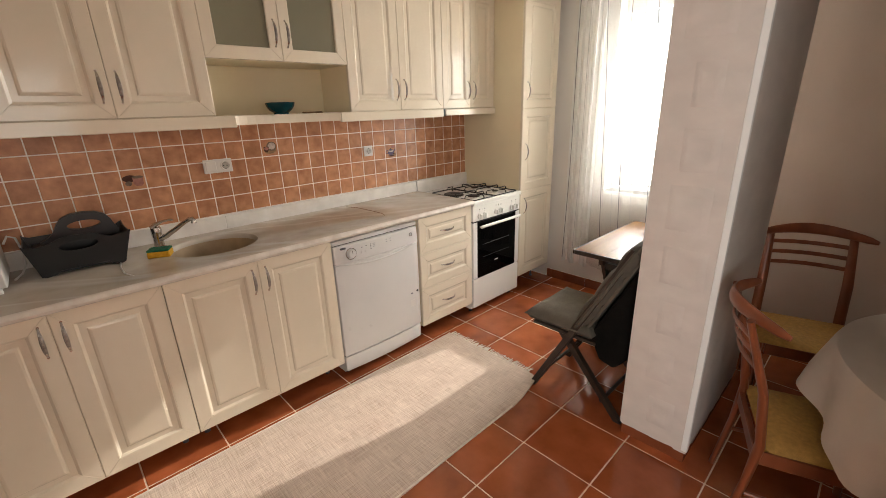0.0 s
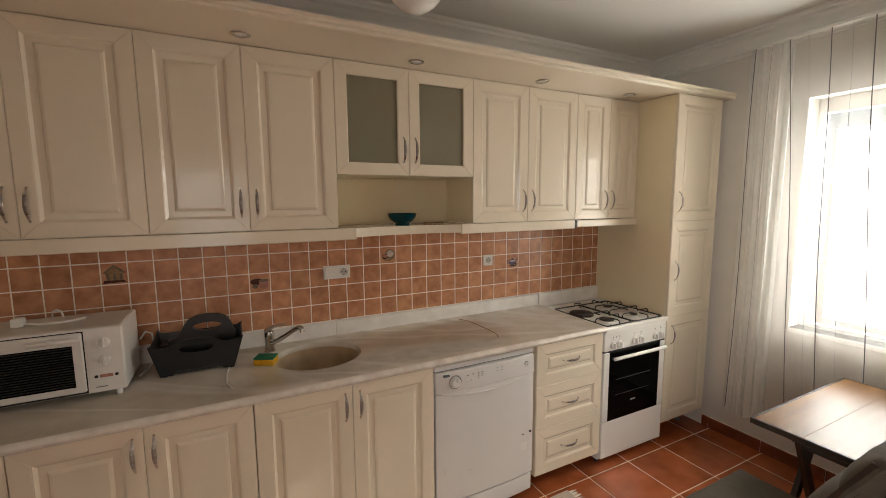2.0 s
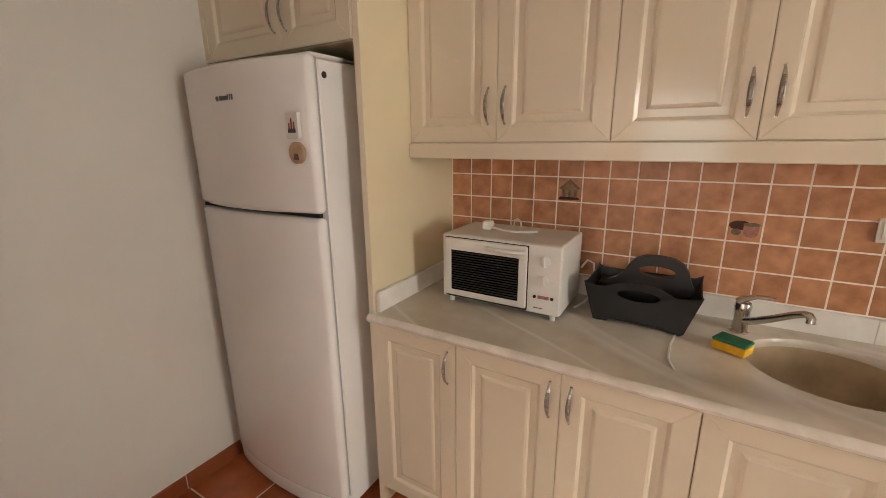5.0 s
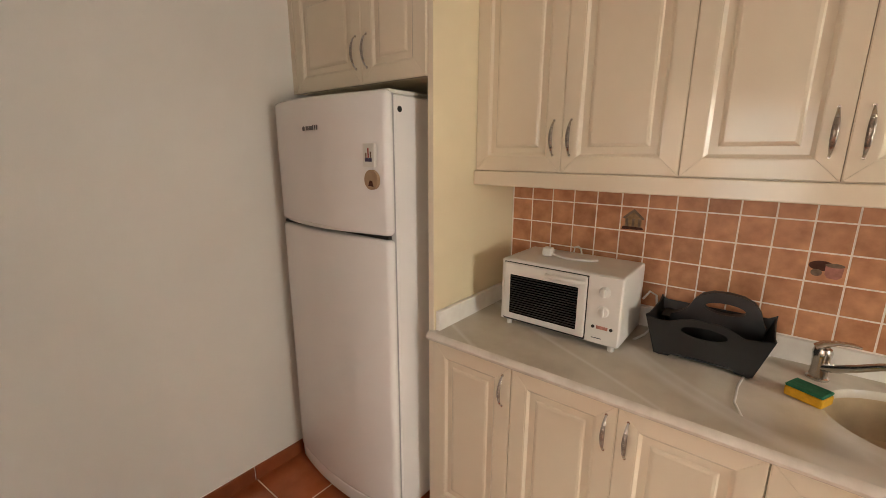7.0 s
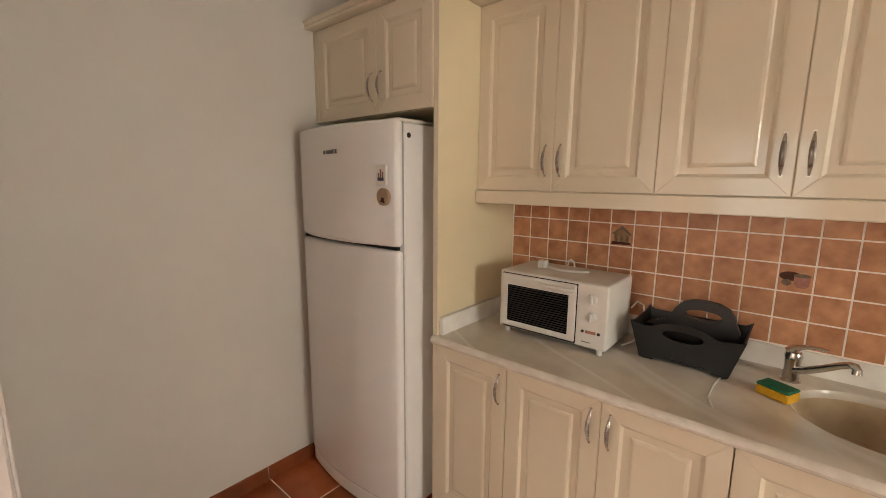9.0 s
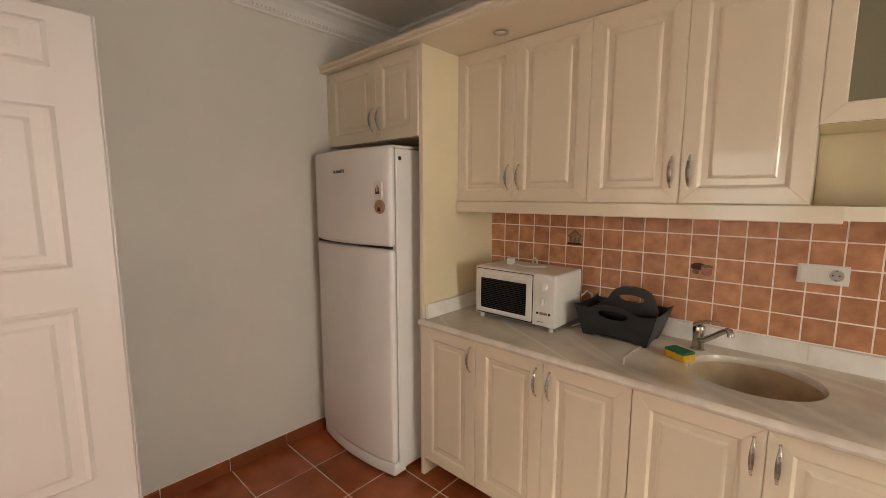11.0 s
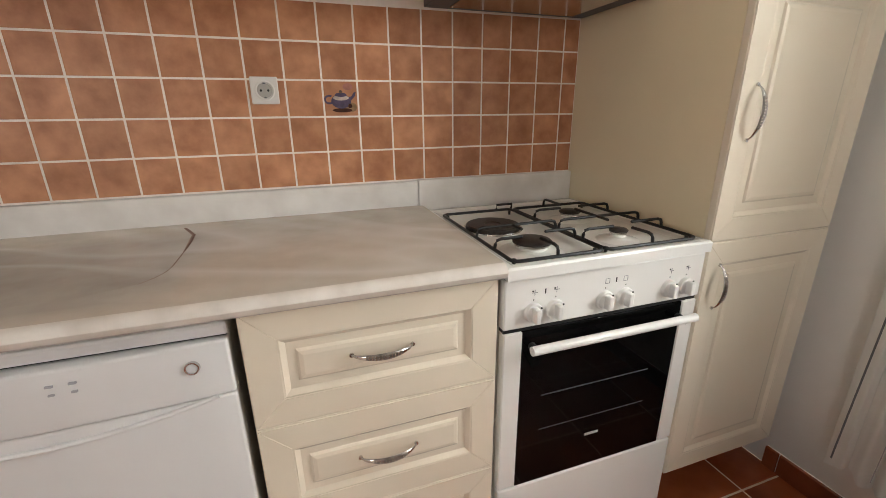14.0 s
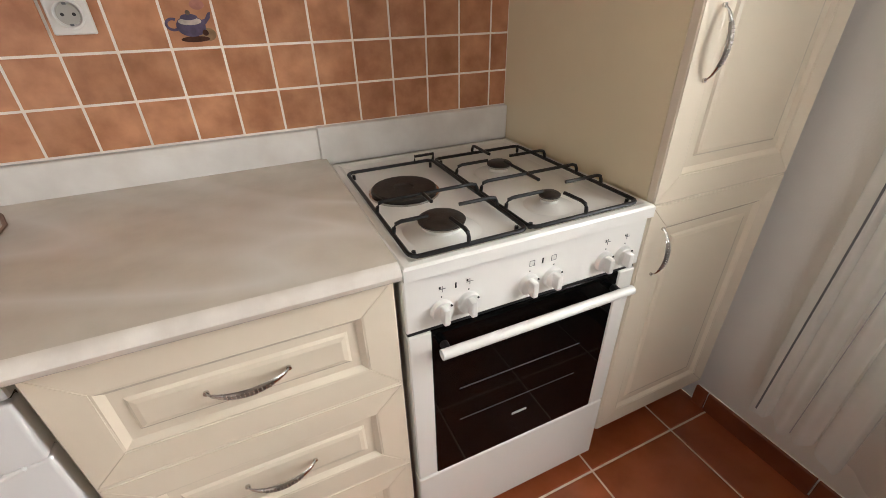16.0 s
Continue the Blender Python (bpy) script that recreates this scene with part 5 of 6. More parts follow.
def tap():
    f = thing("mixer_tap", label="chrome single-lever mixer tap beside the sink", category="tap")
    x, y, z0 = 1.782, -0.105, 0.914
    part("body", lathe([(0.030, 0.0), (0.030, 0.006), (0.024, 0.010), (0.022, 0.045), (0.024, 0.075), (0.026, 0.092), (0.022, 0.104), (0.0, 0.108)], (x, y, z0), 28), CHROME, f, "", True)
    d = Vector((0.60, -0.80, 0)).normalized()
    c = Vector((x, y, z0))
    pts = [c + d * r + Vector((0, 0, h)) for r, h in ((0.010, 0.042), (0.055, 0.062), (0.115, 0.096), (0.175, 0.134), (0.208, 0.151), (0.222, 0.152), (0.229, 0.145), (0.230, 0.132))]
    part("spout", tube(pts, [0.014, 0.013, 0.0115, 0.0105, 0.0105, 0.0110, 0.0115, 0.012], 14), CHROME, f, "", True)
    e = Vector((0.80, 0.10, 0)).normalized()
    pts = [c + e * r + Vector((0, 0, h)) for r, h in ((-0.020, 0.104), (0.0, 0.118), (0.030, 0.128), (0.065, 0.130), (0.085, 0.126))]
    part("lever", tube(pts, [0.018, 0.020, 0.013, 0.011, 0.008], 12, flat=0.55, side=(0.1, -0.8, 0)), CHROME, f, "", True)
    settle(f)
    s = thing("sponge", (1.752, -0.282, 0.914), -26, "yellow sponge with a green scouring layer beside the sink", "sponge")
    part("foam", box(-0.048, 0.048, -0.033, 0.033, 0.0, 0.030, 0.006, seg=2), SPONGE_Y, s)
    part("scourer", box(-0.047, 0.047, -0.032, 0.032, 0.030, 0.040, 0.003), SPONGE_G, s, "green scouring layer")


tap()


def bowl():
    b = thing("bowl", label="turquoise glazed bowl on the open shelf", category="bowl")
    c = (2.492, -0.185, 1.5455)
    part("shell", lathe([(0.0, 0.006), (0.034, 0.004), (0.036, 0.0), (0.040, 0.0), (0.041, 0.009), (0.060, 0.022), (0.074, 0.041), (0.080, 0.061), (0.078, 0.063), (0.071, 0.048), (0.056, 0.030), (0.036, 0.018), (0.0, 0.014)], c, 40), BOWL_BLUE, b, smooth=True)
    settle(b)
    s = thing("wooden_spoon", label="small brown wooden spoon lying on the shelf", category="spoon")
    part("stem", tube([(2.64, -0.17, 1.550), (2.70, -0.18, 1.551), (2.745, -0.19, 1.551)], [0.004, 0.004, 0.005], 8), BROWN_PLASTIC, s, "", True)
    bm = lathe([(0, 0), (0.012, 0.001), (0.014, 0.005), (0.010, 0.009), (0, 0.008)], (2.640, -0.17, 1.546), 16)
    part("head", bm, BROWN_PLASTIC, s, "", True)
    settle(s)


bowl()


def socket(x0, gangs, z0, z1, y=-0.0108):
    """A wall socket; gangs: 's' for a schuko well, 'b' for a blank switch."""
    w = z1 - z0
    s = thing("wall_socket", label="white double socket and switch plate on the tiles" if len(gangs) > 1 else "white single power socket on the tiles", category="wall socket", group="worktop sockets")
    part("plate", box(x0, x0 + w * len(gangs), y - 0.009, y, z0, z1, 0.003, seg=2), WHITE_PLASTIC, s)
    for k, g in enumerate(gangs):
        cx, cz = x0 + w * (k + 0.5), (z0 + z1) / 2
        if g == "s":
            ring = part("socket_well", lathe([(0.022, 0.004), (0.0235, 0.005), (0.026, 0.004), (0.0265, 0.0), (0.0, 0.0), (0.0, -0.002), (0.020, -0.001), (0.022, 0.004)], n=28), WHITE_PLASTIC, s, "", True)
            ring.matrix_basis = pose(cx, y - 0.009, cz, 90, 0, 0)
            # white plastic darkened so the well's shade sits in its colour
            part("recess", cyl((0, 0, 0.0005), (0, 0, 0.0012), 0.0195, n=24), mat("socket_shadow_plastic", (0.45, 0.43, 0.39), 0.5), ring)
            for d in (-0.0095, 0.0095):
                part("pin_hole", cyl((d, 0, 0.001), (d, 0, 0.0018), 0.0032, n=10), BLACK, ring)
            for d in (-0.0185, 0.0185):
                part("earth_clip", box(-0.003, 0.003, d - 0.002, d + 0.002, 0.001, 0.0035, 0), GREY_MARK, ring)
        else:
            part("rocker", box(cx - w * 0.36, cx + w * 0.36, y - 0.013, y - 0.009, cz - w * 0.36, cz + w * 0.36, 0.002), WHITE_PLASTIC, s, "white rocker switch")
    settle(s)


socket(2.082, "bs", 1.243, 1.318)
socket(3.131, "s", 1.240, 1.312)


# ---- rug, table and chairs ----
def rug():
    r = thing("rug", label="pale beige woven runner rug with a fringed end", category="rug")
    x0, x1, y0, y1, nx, ny = 1.02, 3.285, -1.492, -0.688, 110, 40
    bm = bmesh.new()
    top, low = [], []
    for i in range(nx + 1):
        a, b = [], []
        for j in range(ny + 1):
            x, y = x0 + (x1 - x0) * i / nx, y0 + (y1 - y0) * j / ny
            h = 0.0012 * noise.noise((x * 3, y * 3, 0)) + 0.0012
            d = max(0.0, 1 - math.hypot((x1 - x) / 0.30, (y - y0) / 0.16))
            h += 0.030 * d * d
            x -= 0.05 * d * d
            edge = 0.004 * noise.noise((x * 2.5, 7.0, j > ny / 2))
            yy = y + edge * (1 if j in (0, ny) else 0) + (0.03 * d if d else 0)
            a.append(bm.verts.new((x, yy, 0.0085 + h)))
            b.append(bm.verts.new((x, yy, 0.0005 + (h - 0.0012 if d else 0))))
        top.append(a), low.append(b)
    for i in range(nx):
        for j in range(ny):
            bm.faces.new((top[i][j], top[i + 1][j], top[i + 1][j + 1], top[i][j + 1]))
    for i in range(nx):
        for j in (0, ny):
            bm.faces.new((top[i][j], low[i][j], low[i + 1][j], top[i + 1][j]))
    for j in range(ny):
        for i in (0, nx):
            bm.faces.new((top[i][j], top[i][j + 1], low[i][j + 1], low[i][j]))
    part("carpet", bm, RUG, r, smooth=True)
    rng = random.Random(8)
    for x, s in ((x1, 1), (x0, -1)):
        bm = bmesh.new()
        y = y0 + (0.12 if s > 0 else 0.01)
        while y < y1 - 0.004:
            l, dy = rng.uniform(0.035, 0.055), rng.uniform(-0.012, 0.012)
            tube([(x - s * 0.004, y, 0.007), (x + s * l * 0.5, y + dy * 0.4, 0.006), (x + s * l, y + dy, 0.003)], [0.0035, 0.0030, 0.0022], 5, bm)
            y += rng.uniform(0.0075, 0.0105)
        tagged(part("fringe", bm, FRINGE, r, "cream cotton fringe"), kind="stuff")
    bm = bmesh.new()
    for y in (y0 + 0.002, y1 - 0.002):
        tube([(x0 + (x1 - 0.32 - x0) * k / 20, y, 0.0085) for k in range(21)], 0.0045, 6, bm)
    part("binding", bm, FRINGE, r, "pale bound edge", True)
    settle(r)


rug()


def kitchen_table():
    t = thing("kitchen_table", label="small table with a honey wood top and dark edge", category="table")
    x0, x1, y0, y1, z = 3.660, 4.560, -1.960, -1.402, 0.708
    for k in range(3):
        a, b = y0 + 0.012 + (y1 - y0 - 0.024) * k / 3, y0 + 0.012 + (y1 - y0 - 0.024) * (k + 1) / 3
        part("top_board", box(x0 + 0.012, x1 - 0.012, a + 0.0002, b - 0.0002, z - 0.020, z, 0.0004), WOOD_TOP, t, "honey-coloured top board")
    bm = box(x0, x1, y0, y0 + 0.0115, z - 0.026, z + 0.001, 0.003)
    box(x0, x1, y1 - 0.0115, y1, z - 0.026, z + 0.001, 0.003, bm)
    box(x0, x0 + 0.0115, y0 + 0.0115, y1 - 0.0115, z - 0.026, z + 0.001, 0.003, bm)
    box(x1 - 0.0115, x1, y0 + 0.0115, y1 - 0.0115, z - 0.026, z + 0.001, 0.003, bm)
    part("edge_band", bm, WOOD_DARK, t, "dark brown edge band")
    # curved brackets and folding legs
    for y in (y1 - 0.07, y0 + 0.07):
        o = [(x0 + 0.16, y, z - 0.028)]
        o += [(x0 + 0.18 + 0.10 * k / 8, y, z - 0.028 - 0.14 * (k / 8) ** 1.6) for k in range(9)]
        o += [(x0 + 0.36, y, z - 0.168), (x0 + 0.36, y, z - 0.028)]
        part("bracket", extrude_outline(o, (0, 0.022, 0)), WOOD_DARK, t, "curved dark wooden bracket")
        part("leg", extrude_outline([(x0 + 0.30, y, z - 0.168), (x0 + 0.355, y, z - 0.168), (x0 + 0.62, y, 0.0), (x0 + 0.565, y, 0.0)], (0, 0.022, 0)), WOOD_DARK, t)
        part("leg", extrude_outline([(x0 + 0.60, y + 0.024, z - 0.026), (x0 + 0.655, y + 0.024, z - 0.026), (x0 + 0.32, y + 0.024, 0.0), (x0 + 0.265, y + 0.024, 0.0)], (0, 0.022, 0)), WOOD_DARK, t)
    part("rail", box(x0 + 0.315, x0 + 0.355, y0 + 0.095, y1 - 0.07, z - 0.20, z - 0.16, 0.002), WOOD_DARK, t)
    settle(t)


kitchen_table()


def pad(w, d, h, nx=16, ny=16, tufts=(1, 1)):
    """A stuffed cushion, x -w/2..w/2, y 0..d, z 0..h, pulled in at its edges and between its tufts."""
    bm = bmesh.new()
    layers = []
    for s in (1, -1):
        g = []
        for i in range(nx + 1):
            row = []
            for j in range(ny + 1):
                u, v = i / nx, j / ny
                e = min(1.0, 4.5 * min(u, 1 - u, v, 1 - v))
                e = math.sqrt(max(0.0, 1 - (1 - e) ** 2))
                q = abs(math.sin(math.pi * u * tufts[0])) ** 0.35 * abs(math.sin(math.pi * v * tufts[1])) ** 0.35 if max(tufts) > 1 else 1.0
                z = h / 2 + s * h / 2 * e * (0.55 + 0.45 * q) + 0.004 * noise.noise((u * 6, v * 6, s))
                row.append(bm.verts.new(((u - 0.5) * w, v * d, z)))
            g.append(row)
        layers.append(g)
    for g in layers:
        for i in range(nx):
            for j in range(ny):
                bm.faces.new((g[i][j], g[i + 1][j], g[i + 1][j + 1], g[i][j + 1]))
    bmesh.ops.remove_doubles(bm, verts=bm.verts, dist=0.0045)
    return bm


def folding_chair():
    c = thing("folding_chair", (3.425, -1.690, 0), 0, "black folding chair with grey padded seat and back cushions", "chair")
    for x in (-0.215, 0.215):
        part("back_rail", extrude_outline([(x, 0.262, 0.0), (x, 0.225, 0.0), (x, -0.270, 0.93), (x, -0.235, 0.94)], (0.032 if x < 0 else -0.032, 0, 0)), WOOD_DARK, c, "long sloping back rail")
        s = x * 0.87
        part("leg", extrude_outline([(s, -0.235, 0.0), (s, -0.270, 0.0), (s, 0.068, 0.392), (s, 0.113, 0.392)], (0.032 if x < 0 else -0.032, 0, 0)), WOOD_DARK, c)
    part("cross_bar", cyl((-0.21, -0.215, 0.845), (0.21, -0.215, 0.845), 0.011, n=10), WOOD_DARK, c)
    part("cross_bar", cyl((-0.185, -0.16, 0.085), (0.185, -0.16, 0.085), 0.010, n=10), WOOD_DARK, c)
    part("cross_bar", cyl((-0.21, 0.175, 0.125), (0.21, 0.175, 0.125), 0.010, n=10), WOOD_DARK, c)
    part("seat_board", box(-0.190, 0.190, -0.10, 0.268, 0.384, 0.404, 0.004), WOOD_DARK, c)
    part("back_panel", extrude_outline([(-0.192, -0.030, 0.44), (-0.192, -0.046, 0.44), (-0.192, -0.290, 0.90), (-0.192, -0.274, 0.90)], (0.384, 0, 0)), CUSHION, c, "dark cloth back panel")
    for k in range(4):
        y, z = -0.075 - 0.046 * k, 0.53 + 0.087 * k
        part("back_slat", box(-0.19, 0.19, y - 0.008, y + 0.008, z - 0.025, z + 0.025, 0.003), WOOD_DARK, c)
    s = part("seat_cushion", pad(0.44, 0.41, 0.086), CUSHION, c, "grey padded seat cushion", True)
    s.location = (0, -0.10, 0.402)
    b = part("back_cushion", pad(0.45, 0.56, 0.110, 18, 30, (1, 3)), CUSHION, c, "grey tufted back cushion", True)
    b.matrix_basis = pose(0, -0.045, 0.440, 119, 0, 0) @ pose(0, 0, -0.105)
    # added black mass: dark cloth together with the deep shade under the back
    o = [(-0.18, -0.06, 0.43), (-0.18, -0.278, 0.87), (-0.18, -0.280, 0.66), (-0.18, -0.285, 0.40), (-0.18, -0.20, 0.29), (-0.18, -0.12, 0.31)]
    bm = extrude_outline(o, (0.36, 0, 0))
    bmesh.ops.bevel(bm, geom=list(bm.edges), offset=0.018, segments=3, affect="EDGES", profile=0.5)
    part("back_cover", bm, BLACK_CLOTH_SHADE, c, "black mass added for the dark cloth and deep shade behind the back", True)


folding_chair()


def dining_chair(loc, rz):
    c = thing("dining_chair", loc, rz, "reddish stained wooden chair with a slatted back and yellow seat", "chair", "dining chairs")
    w = 0.178
    for s in (-1, 1):
        x = s * w
        part("back_post", tube([(x * 0.96, -0.245, 0.0), (x * 0.98, -0.205, 0.25), (x, -0.190, 0.42), (x * 0.99, -0.215, 0.62), (x * 0.96, -0.292, 0.872)], [0.015, 0.019, 0.024, 0.023, 0.017], 12, flat=0.66, side=(1, 0, 0)), WOOD_RED, c, "", True)
        part("front_leg", tube([(x * 1.10, 0.195, 0.0), (x * 1.10, 0.180, 0.25), (x * 1.10, 0.172, 0.41)], [0.013, 0.017, 0.020], 10), WOOD_RED, c, "", True)
        part("side_rail", box(min(x - 0.010, x + 0.010), max(x - 0.010, x + 0.010), -0.19, 0.165, 0.345, 0.400, 0.003), WOOD_RED, c)
        part("stretcher", cyl((x, -0.20, 0.20), (x * 1.1, 0.178, 0.20), 0.009, n=10), WOOD_RED, c)
    part("front_rail", box(-w + 0.011, w - 0.011, 0.160, 0.180, 0.345, 0.400, 0.003), WOOD_RED, c)
    part("back_rail", box(-w + 0.011, w - 0.011, -0.205, -0.185, 0.345, 0.400, 0.003), WOOD_RED, c)
    n = 18
    bow = [(-0.238 + 0.476 * k / n, -0.318 + 0.118 * abs(2 * k / n - 1) ** 1.8, 0.884 - 0.020 * abs(2 * k / n - 1) ** 2) for k in range(n + 1)]
    part("top_rail", tube(bow, [0.009] + [0.015 + 0.014 * math.sin(math.pi * k / n) for k in range(1, n)] + [0.009], 12, flat=0.52, side=(0, 0, 1)), WOOD_RED, c, "broad bowed top rail", True)
    for k in range(3):
        z, yy = 0.700 + 0.054 * k, -0.240 - 0.015 * k
        pts = [(-w * 0.97 + 2 * w * 0.97 * j / 8, yy - 0.036 * math.sin(math.pi * j / 8), z) for j in range(9)]
        part("back_slat", tube(pts, 0.011, 8, flat=0.42, side=(0, 0, 1)), WOOD_RED, c, "", True)
    s = part("seat", pad(0.40, 0.39, 0.036, 14, 14), SEAT_YELLOW, c, "yellow upholstered seat", True)
    s.location = (0, -0.185, 0.398)


dining_chair((4.02, -2.505, 0), 106)
dining_chair((3.215, -2.640, 0), 199)


def round_table():
    t = thing("round_table", (3.31, -3.18, 0), 0, "round dining table on a central wooden leg", "table")
    part("tabletop", lathe([(0, 0.722), (0.54, 0.722), (0.55, 0.730), (0.55, 0.742), (0.54, 0.748), (0, 0.748)], n=48), WOOD_RED, t)
    part("column", lathe([(0.0, 0.06), (0.06, 0.06), (0.045, 0.12), (0.04, 0.50), (0.08, 0.70), (0.09, 0.722), (0, 0.722)], n=24), WOOD_RED, t, "", True)
    for k in range(4):
        a = radians(45 + 90 * k)
        d = Vector((math.cos(a), math.sin(a), 0))
        part("foot", tube([d * 0.03 + Vector((0, 0, 0.13)), d * 0.18 + Vector((0, 0, 0.085)), d * 0.33 + Vector((0, 0, 0.022))], [0.03, 0.026, 0.02], 10), WOOD_RED, t, "", True)
    c = thing("tablecloth", (3.31, -3.18, 0), 0, "white cloth hanging over the round table", "tablecloth")
    bm = bmesh.new()
    n, rows = 144, []
    for r, z, f in ((0.0, 0.7505, 0), (0.30, 0.7505, 0), (0.545, 0.7505, 0), (0.556, 0.747, 0.02), (0.562, 0.735, 0.08), (0.570, 0.68, 0.35), (0.578, 0.60, 0.7), (0.585, 0.505, 1.0)):
        row = []
        for k in range(n):
            a = 2 * math.pi * k / n
            fold = f * (0.030 * math.sin(9 * a) + 0.014 * math.sin(16 * a + 1.0))
            hang = f * 0.035 * math.cos(4 * a + 0.6)
            row.append(bm.verts.new(((r + fold) * math.cos(a), (r + fold) * math.sin(a), z + hang)))
            if r == 0.0:
                break
        rows.append(row)
    for k in range(n):
        bm.faces.new((rows[0][0], rows[1][k], rows[1][(k + 1) % n]))
    for p, q in zip(rows[1:], rows[2:]):
        for k in range(n):
            j = (k + 1) % n
            bm.faces.new((p[k], p[j], q[j], q[k]))
    part("cloth", bm, CLOTH, c, smooth=True)


round_table()


def dining_socket():
    s = thing("wall_socket", label="round cream wall socket by the dining table", category="wall socket")
    b = part("plate", lathe([(0, 0.012), (0.020, 0.010), (0.034, 0.012), (0.038, 0.006), (0.039, 0.0)], n=28), WHITE_PLASTIC, s, "", True)
    b.matrix_basis = pose(XE, -2.835, 0.60, 0, -90, 0)


dining_socket()


def ceiling_lamp():
    l = thing("ceiling_lamp", label="white opal globe lamp under the ceiling", category="ceiling lamp")
    c = (2.325, -0.80, 0)
    part("rose", lathe([(0.0, ZC), (0.06, ZC), (0.06, ZC - 0.02), (0.045, ZC - 0.10), (0.0, ZC - 0.10)], c, 28), WHITE_PLASTIC, l, "", True)
    part("globe", lathe([(0.115 * math.sin(math.pi * k / 16), 2.512 + 0.115 * math.cos(math.pi * k / 16)) for k in range(17)], c, 36), OPAL, l, "opal glass globe", True)
    settle(l)


ceiling_lamp()


# ---- tiles, last ----
def tile_mesh(name, w, h, t, b, material, axis="z"):
    """A pillowed tile, its face up (z) or to the south (y); the origin lies in the middle of its back."""
    bm = bmesh.new()
    rs = []
    for i, e in ((0.0, 0.0), (0.0, t - b), (b * 0.4, t - b * 0.3), (b * 1.6, t)):
        x, y = w / 2 - i, h / 2 - i
        pts = [(-x, -y), (x, -y), (x, y), (-x, y)]
        rs.append([bm.verts.new((px, py, e) if axis == "z" else (px, -e, py)) for px, py in pts])
    for r, q in zip(rs, rs[1:]):
        for k in range(4):
            bm.faces.new((r[k], r[(k + 1) % 4], q[(k + 1) % 4], q[k]))
    bm.faces.new(rs[-1])
    bmesh.ops.recalc_face_normals(bm, faces=bm.faces)
    me = bpy.data.meshes.new(name)
    bm.to_mesh(me)
    bm.free()
    me.materials.append(material)
    return me


def wall_tiles():
    base = thing("tiled_splashback", label="terracotta square wall tiles with pale grout above the worktop", category="wall tiles", kind="structure")
    part("grout_bed", box(0.592, 4.190, -0.0074, -0.0005, 1.000, 1.548, 0), WALL_GROUT, base)
    p, xc, zc = 0.101, 1.758, 1.255
    full = tile_mesh("tile", p - 0.0054, p - 0.0054, 0.0030, 0.0010, WALL_TILE, "y")
    motifs = {(-6, 1): "house", (0, 0): "jug", (7, 1): "cup", (16, 0): "teapot"}
    for i in range(-12, 25):
        for j in range(-2, 3):
            x0, x1 = xc + (i - 0.5) * p + 0.0027, xc + (i + 0.5) * p - 0.0027
            x0, x1 = max(x0, 0.594), min(x1, 4.188)
            if x1 - x0 < 0.012:
                continue
            whole = x1 - x0 > p - 0.006
            me = full if whole else tile_mesh("tile_cut", x1 - x0, p - 0.005, 0.0030, 0.0010, WALL_TILE, "y")
            ob = new("tile", me)
            ob.parent = base
            ob.location = ((x0 + x1) / 2, -0.0055, zc + j * p)
            if (i, j) in motifs:
                motif(ob, motifs[(i, j)])


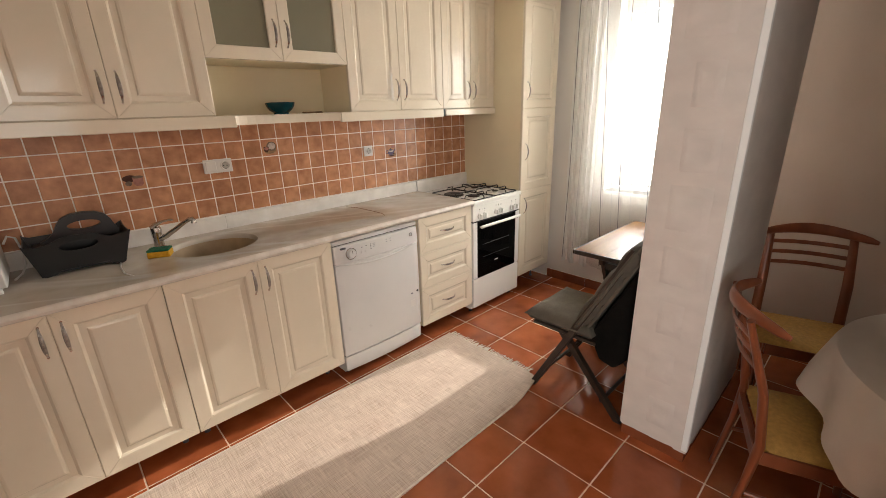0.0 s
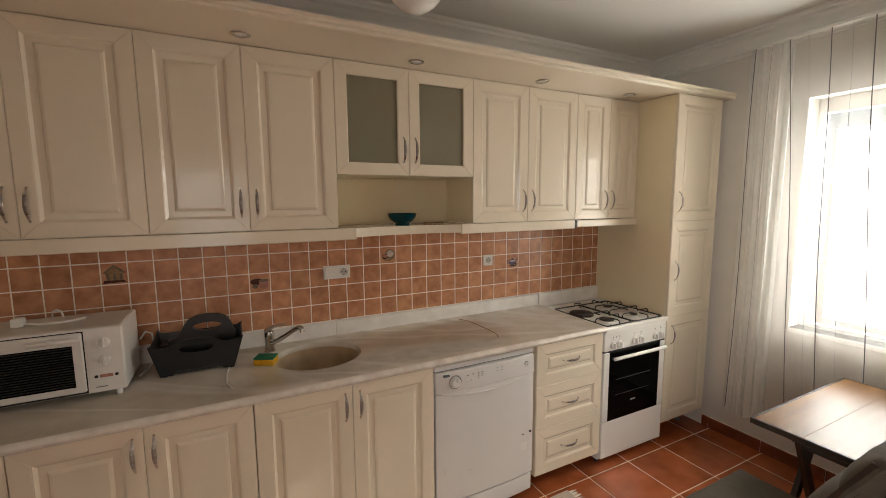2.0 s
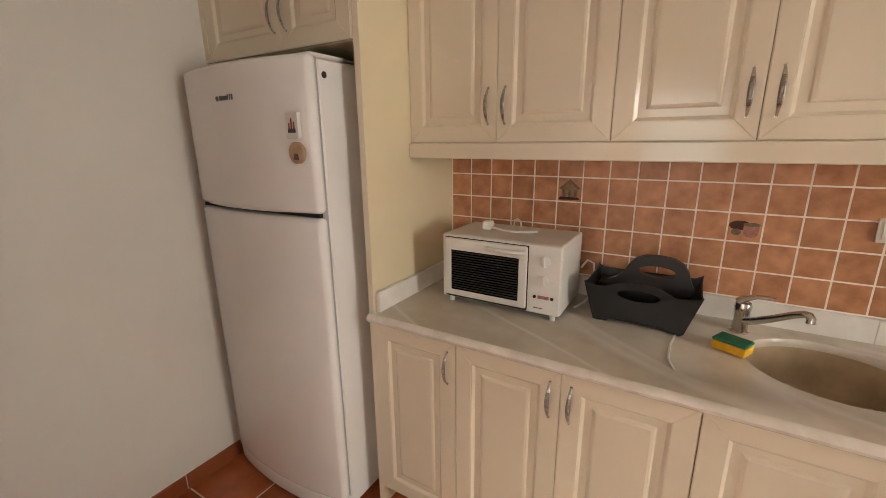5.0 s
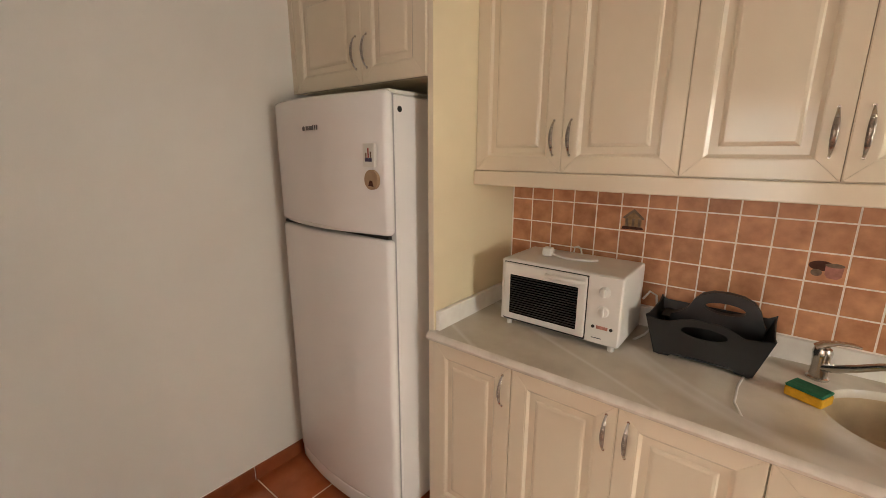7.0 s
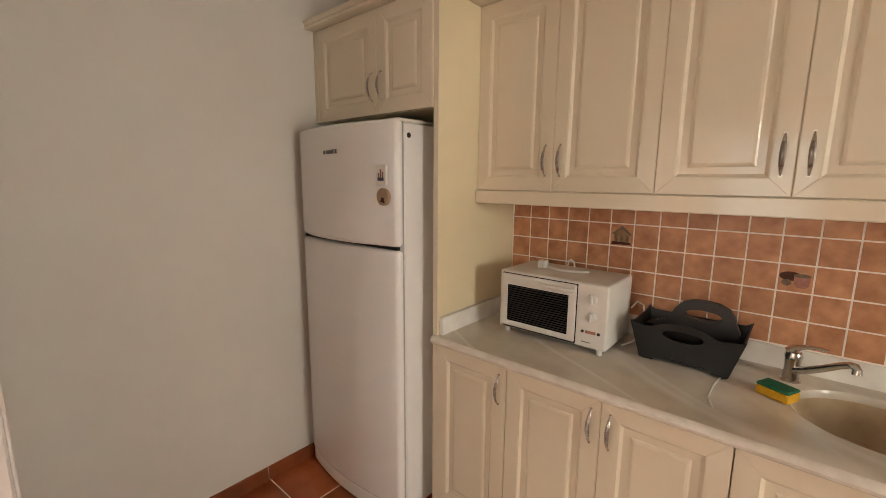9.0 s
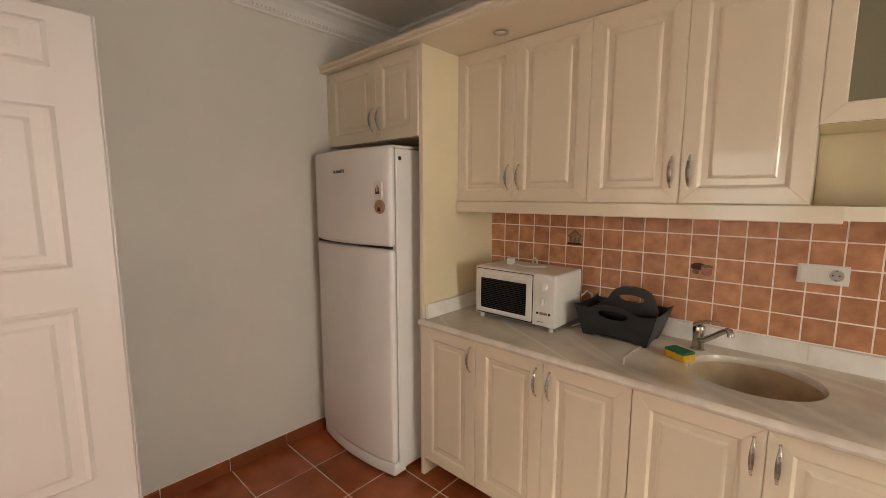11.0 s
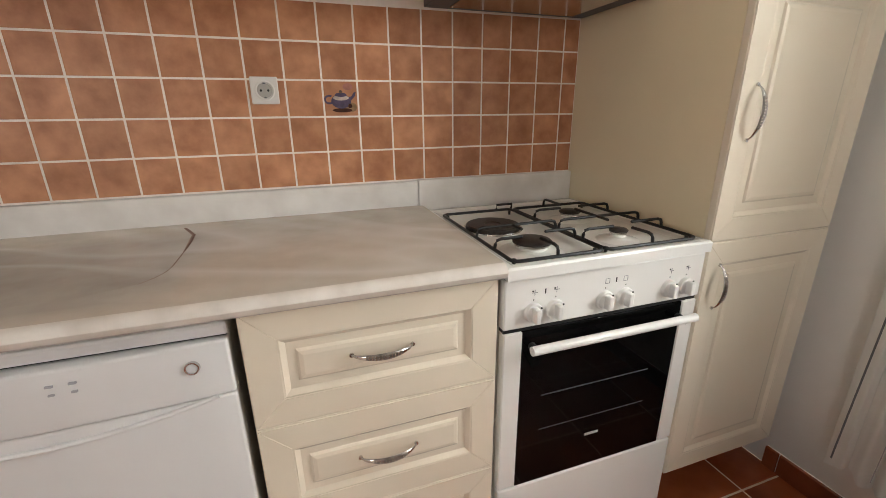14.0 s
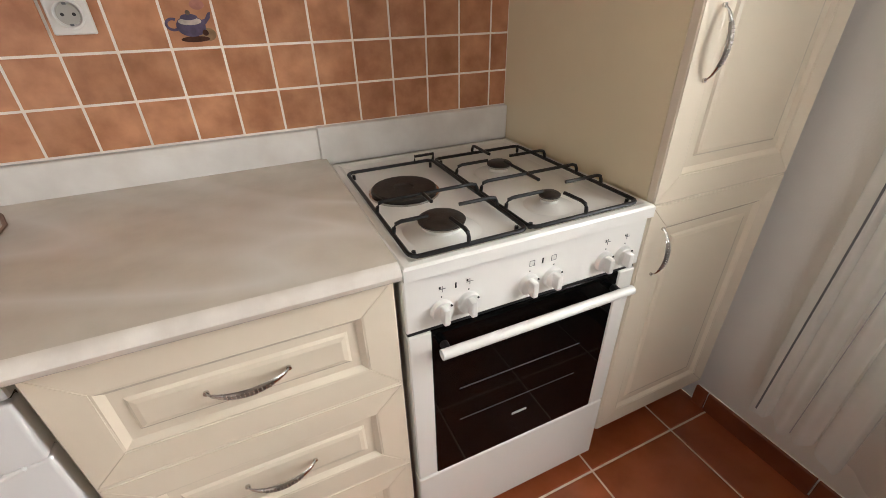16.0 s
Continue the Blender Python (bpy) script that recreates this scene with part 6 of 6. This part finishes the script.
def motif(tile, kind):
    """A small printed picture on a tile."""
    level = [0]

    def blob(name, pts, material):
        level[0] += 1
        y = -0.0030 - 0.0003 * level[0]
        part(name, extrude_outline([(1.2 * x, -0.0015, 1.2 * z) for x, z in pts], (0, y + 0.0015, 0)), material, tile)

    def oval(cx, cz, rx, rz, a0=0, a1=360, n=20):
        return [(cx + rx * math.cos(radians(a0 + (a1 - a0) * k / n)), cz + rz * math.sin(radians(a0 + (a1 - a0) * k / n))) for k in range(n if a1 - a0 >= 360 else n + 1)]

    if kind == "house":
        blob("printed_wall", [(-0.027, -0.03), (0.027, -0.03), (0.027, 0.006), (0.0, 0.028), (-0.027, 0.006)], OLIVE_PRINT)
        blob("printed_roof", [(-0.036, 0.004), (0.0, 0.036), (0.036, 0.004), (0.028, 0.0), (0.0, 0.025), (-0.028, 0.0)], GREY_PRINT)
        for x in (-0.020, 0.0, 0.020):
            blob("printed_bar", [(x - 0.004, -0.028), (x + 0.004, -0.028), (x + 0.004, 0.002), (x - 0.004, 0.002)], GREY_PRINT)
        blob("printed_ground", [(-0.036, -0.036), (0.036, -0.034), (0.030, -0.026), (-0.032, -0.025)], BROWN_PRINT)
    elif kind == "jug":
        blob("printed_cloth", oval(-0.012, 0.006, 0.027, 0.014), BROWN_PRINT)
        blob("printed_shadow", oval(-0.020, -0.014, 0.012, 0.010), GREY_PRINT)
        blob("printed_cup", [(-0.004, 0.010), (0.034, 0.008), (0.032, -0.020), (0.024, -0.028), (0.004, -0.026), (-0.003, -0.016)], PINK_PRINT)
        blob("printed_rim", oval(0.015, 0.010, 0.020, 0.006), GREY_PRINT)
    elif kind == "cup":
        blob("printed_shadow", oval(0.000, -0.010, 0.032, 0.020), OLIVE_PRINT)
        blob("printed_plate", oval(0.010, 0.006, 0.025, 0.023), GREY_PRINT)
        blob("printed_well", oval(0.011, 0.007, 0.019, 0.017), PALE_PRINT)
        blob("printed_cup", [(-0.030, 0.004), (-0.004, 0.004), (-0.006, -0.012), (-0.012, -0.020), (-0.024, -0.020), (-0.029, -0.010)], BROWN_PRINT)
        blob("printed_fruit", oval(-0.017, -0.004, 0.011, 0.008), PINK_PRINT)
    else:
        blob("printed_flower", oval(0.024, -0.020, 0.014, 0.011), OLIVE_PRINT)
        blob("printed_ground", oval(0.002, -0.027, 0.024, 0.005), BROWN_PRINT)
        blob("printed_pot", oval(0.0, -0.006, 0.024, 0.017), BLUE_PRINT)
        blob("printed_handle", oval(-0.028, -0.002, 0.013, 0.011, 60, 300) + oval(-0.028, -0.002, 0.0085, 0.0065, 60, 300)[::-1], BLUE_PRINT)
        blob("printed_spout", [(0.018, -0.010), (0.034, 0.006), (0.037, 0.016), (0.032, 0.015), (0.026, 0.006), (0.014, 0.002)], BLUE_PRINT)
        blob("printed_band", oval(0.0, 0.002, 0.019, 0.006), PALE_PRINT)
        blob("printed_lid", oval(0.0, 0.009, 0.014, 0.005), BLUE_PRINT)
        blob("printed_knob", oval(0.0, 0.016, 0.004, 0.004), GREY_PRINT)
        blob("printed_petal", oval(0.018, 0.028, 0.012, 0.008), PINK_PRINT)
        blob("printed_leaf", oval(0.021, -0.017, 0.005, 0.005), BROWN_PRINT)


def floor_tiles():
    fl = structure("floor", box(XW - 0.15, XE, YD, 0.0, -0.12, -0.0018, 0), GROUT, "terracotta tiled floor with pale joints")
    p, xa, ya, g = 0.343, 4.520, -0.653, 0.006
    full = tile_mesh("floor_tile", p - g, p - g, 0.0065, 0.0022, FLOOR_TILE)
    for i in range(-15, 2):
        for j in range(-14, 4):
            x0, x1 = xa + (i - 1) * p + g / 2, xa + i * p - g / 2
            y0, y1 = ya + (j - 1) * p + g / 2, ya + j * p - g / 2
            x0, x1, y0, y1 = max(x0, XW), min(x1, XE), max(y0, YD), min(y1, -0.001)
            if x1 - x0 < 0.01 or y1 - y0 < 0.01:
                continue
            cut = x1 - x0 < p - g - 0.001 or y1 - y0 < p - g - 0.001
            me = tile_mesh("floor_tile_cut", x1 - x0, y1 - y0, 0.0065, 0.0022, FLOOR_TILE) if cut else full
            ob = new("floor_tile", me)
            ob.parent = fl
            ob.location = ((x0 + x1) / 2, (y0 + y1) / 2, -0.0065)


wall_tiles()
floor_tiles()
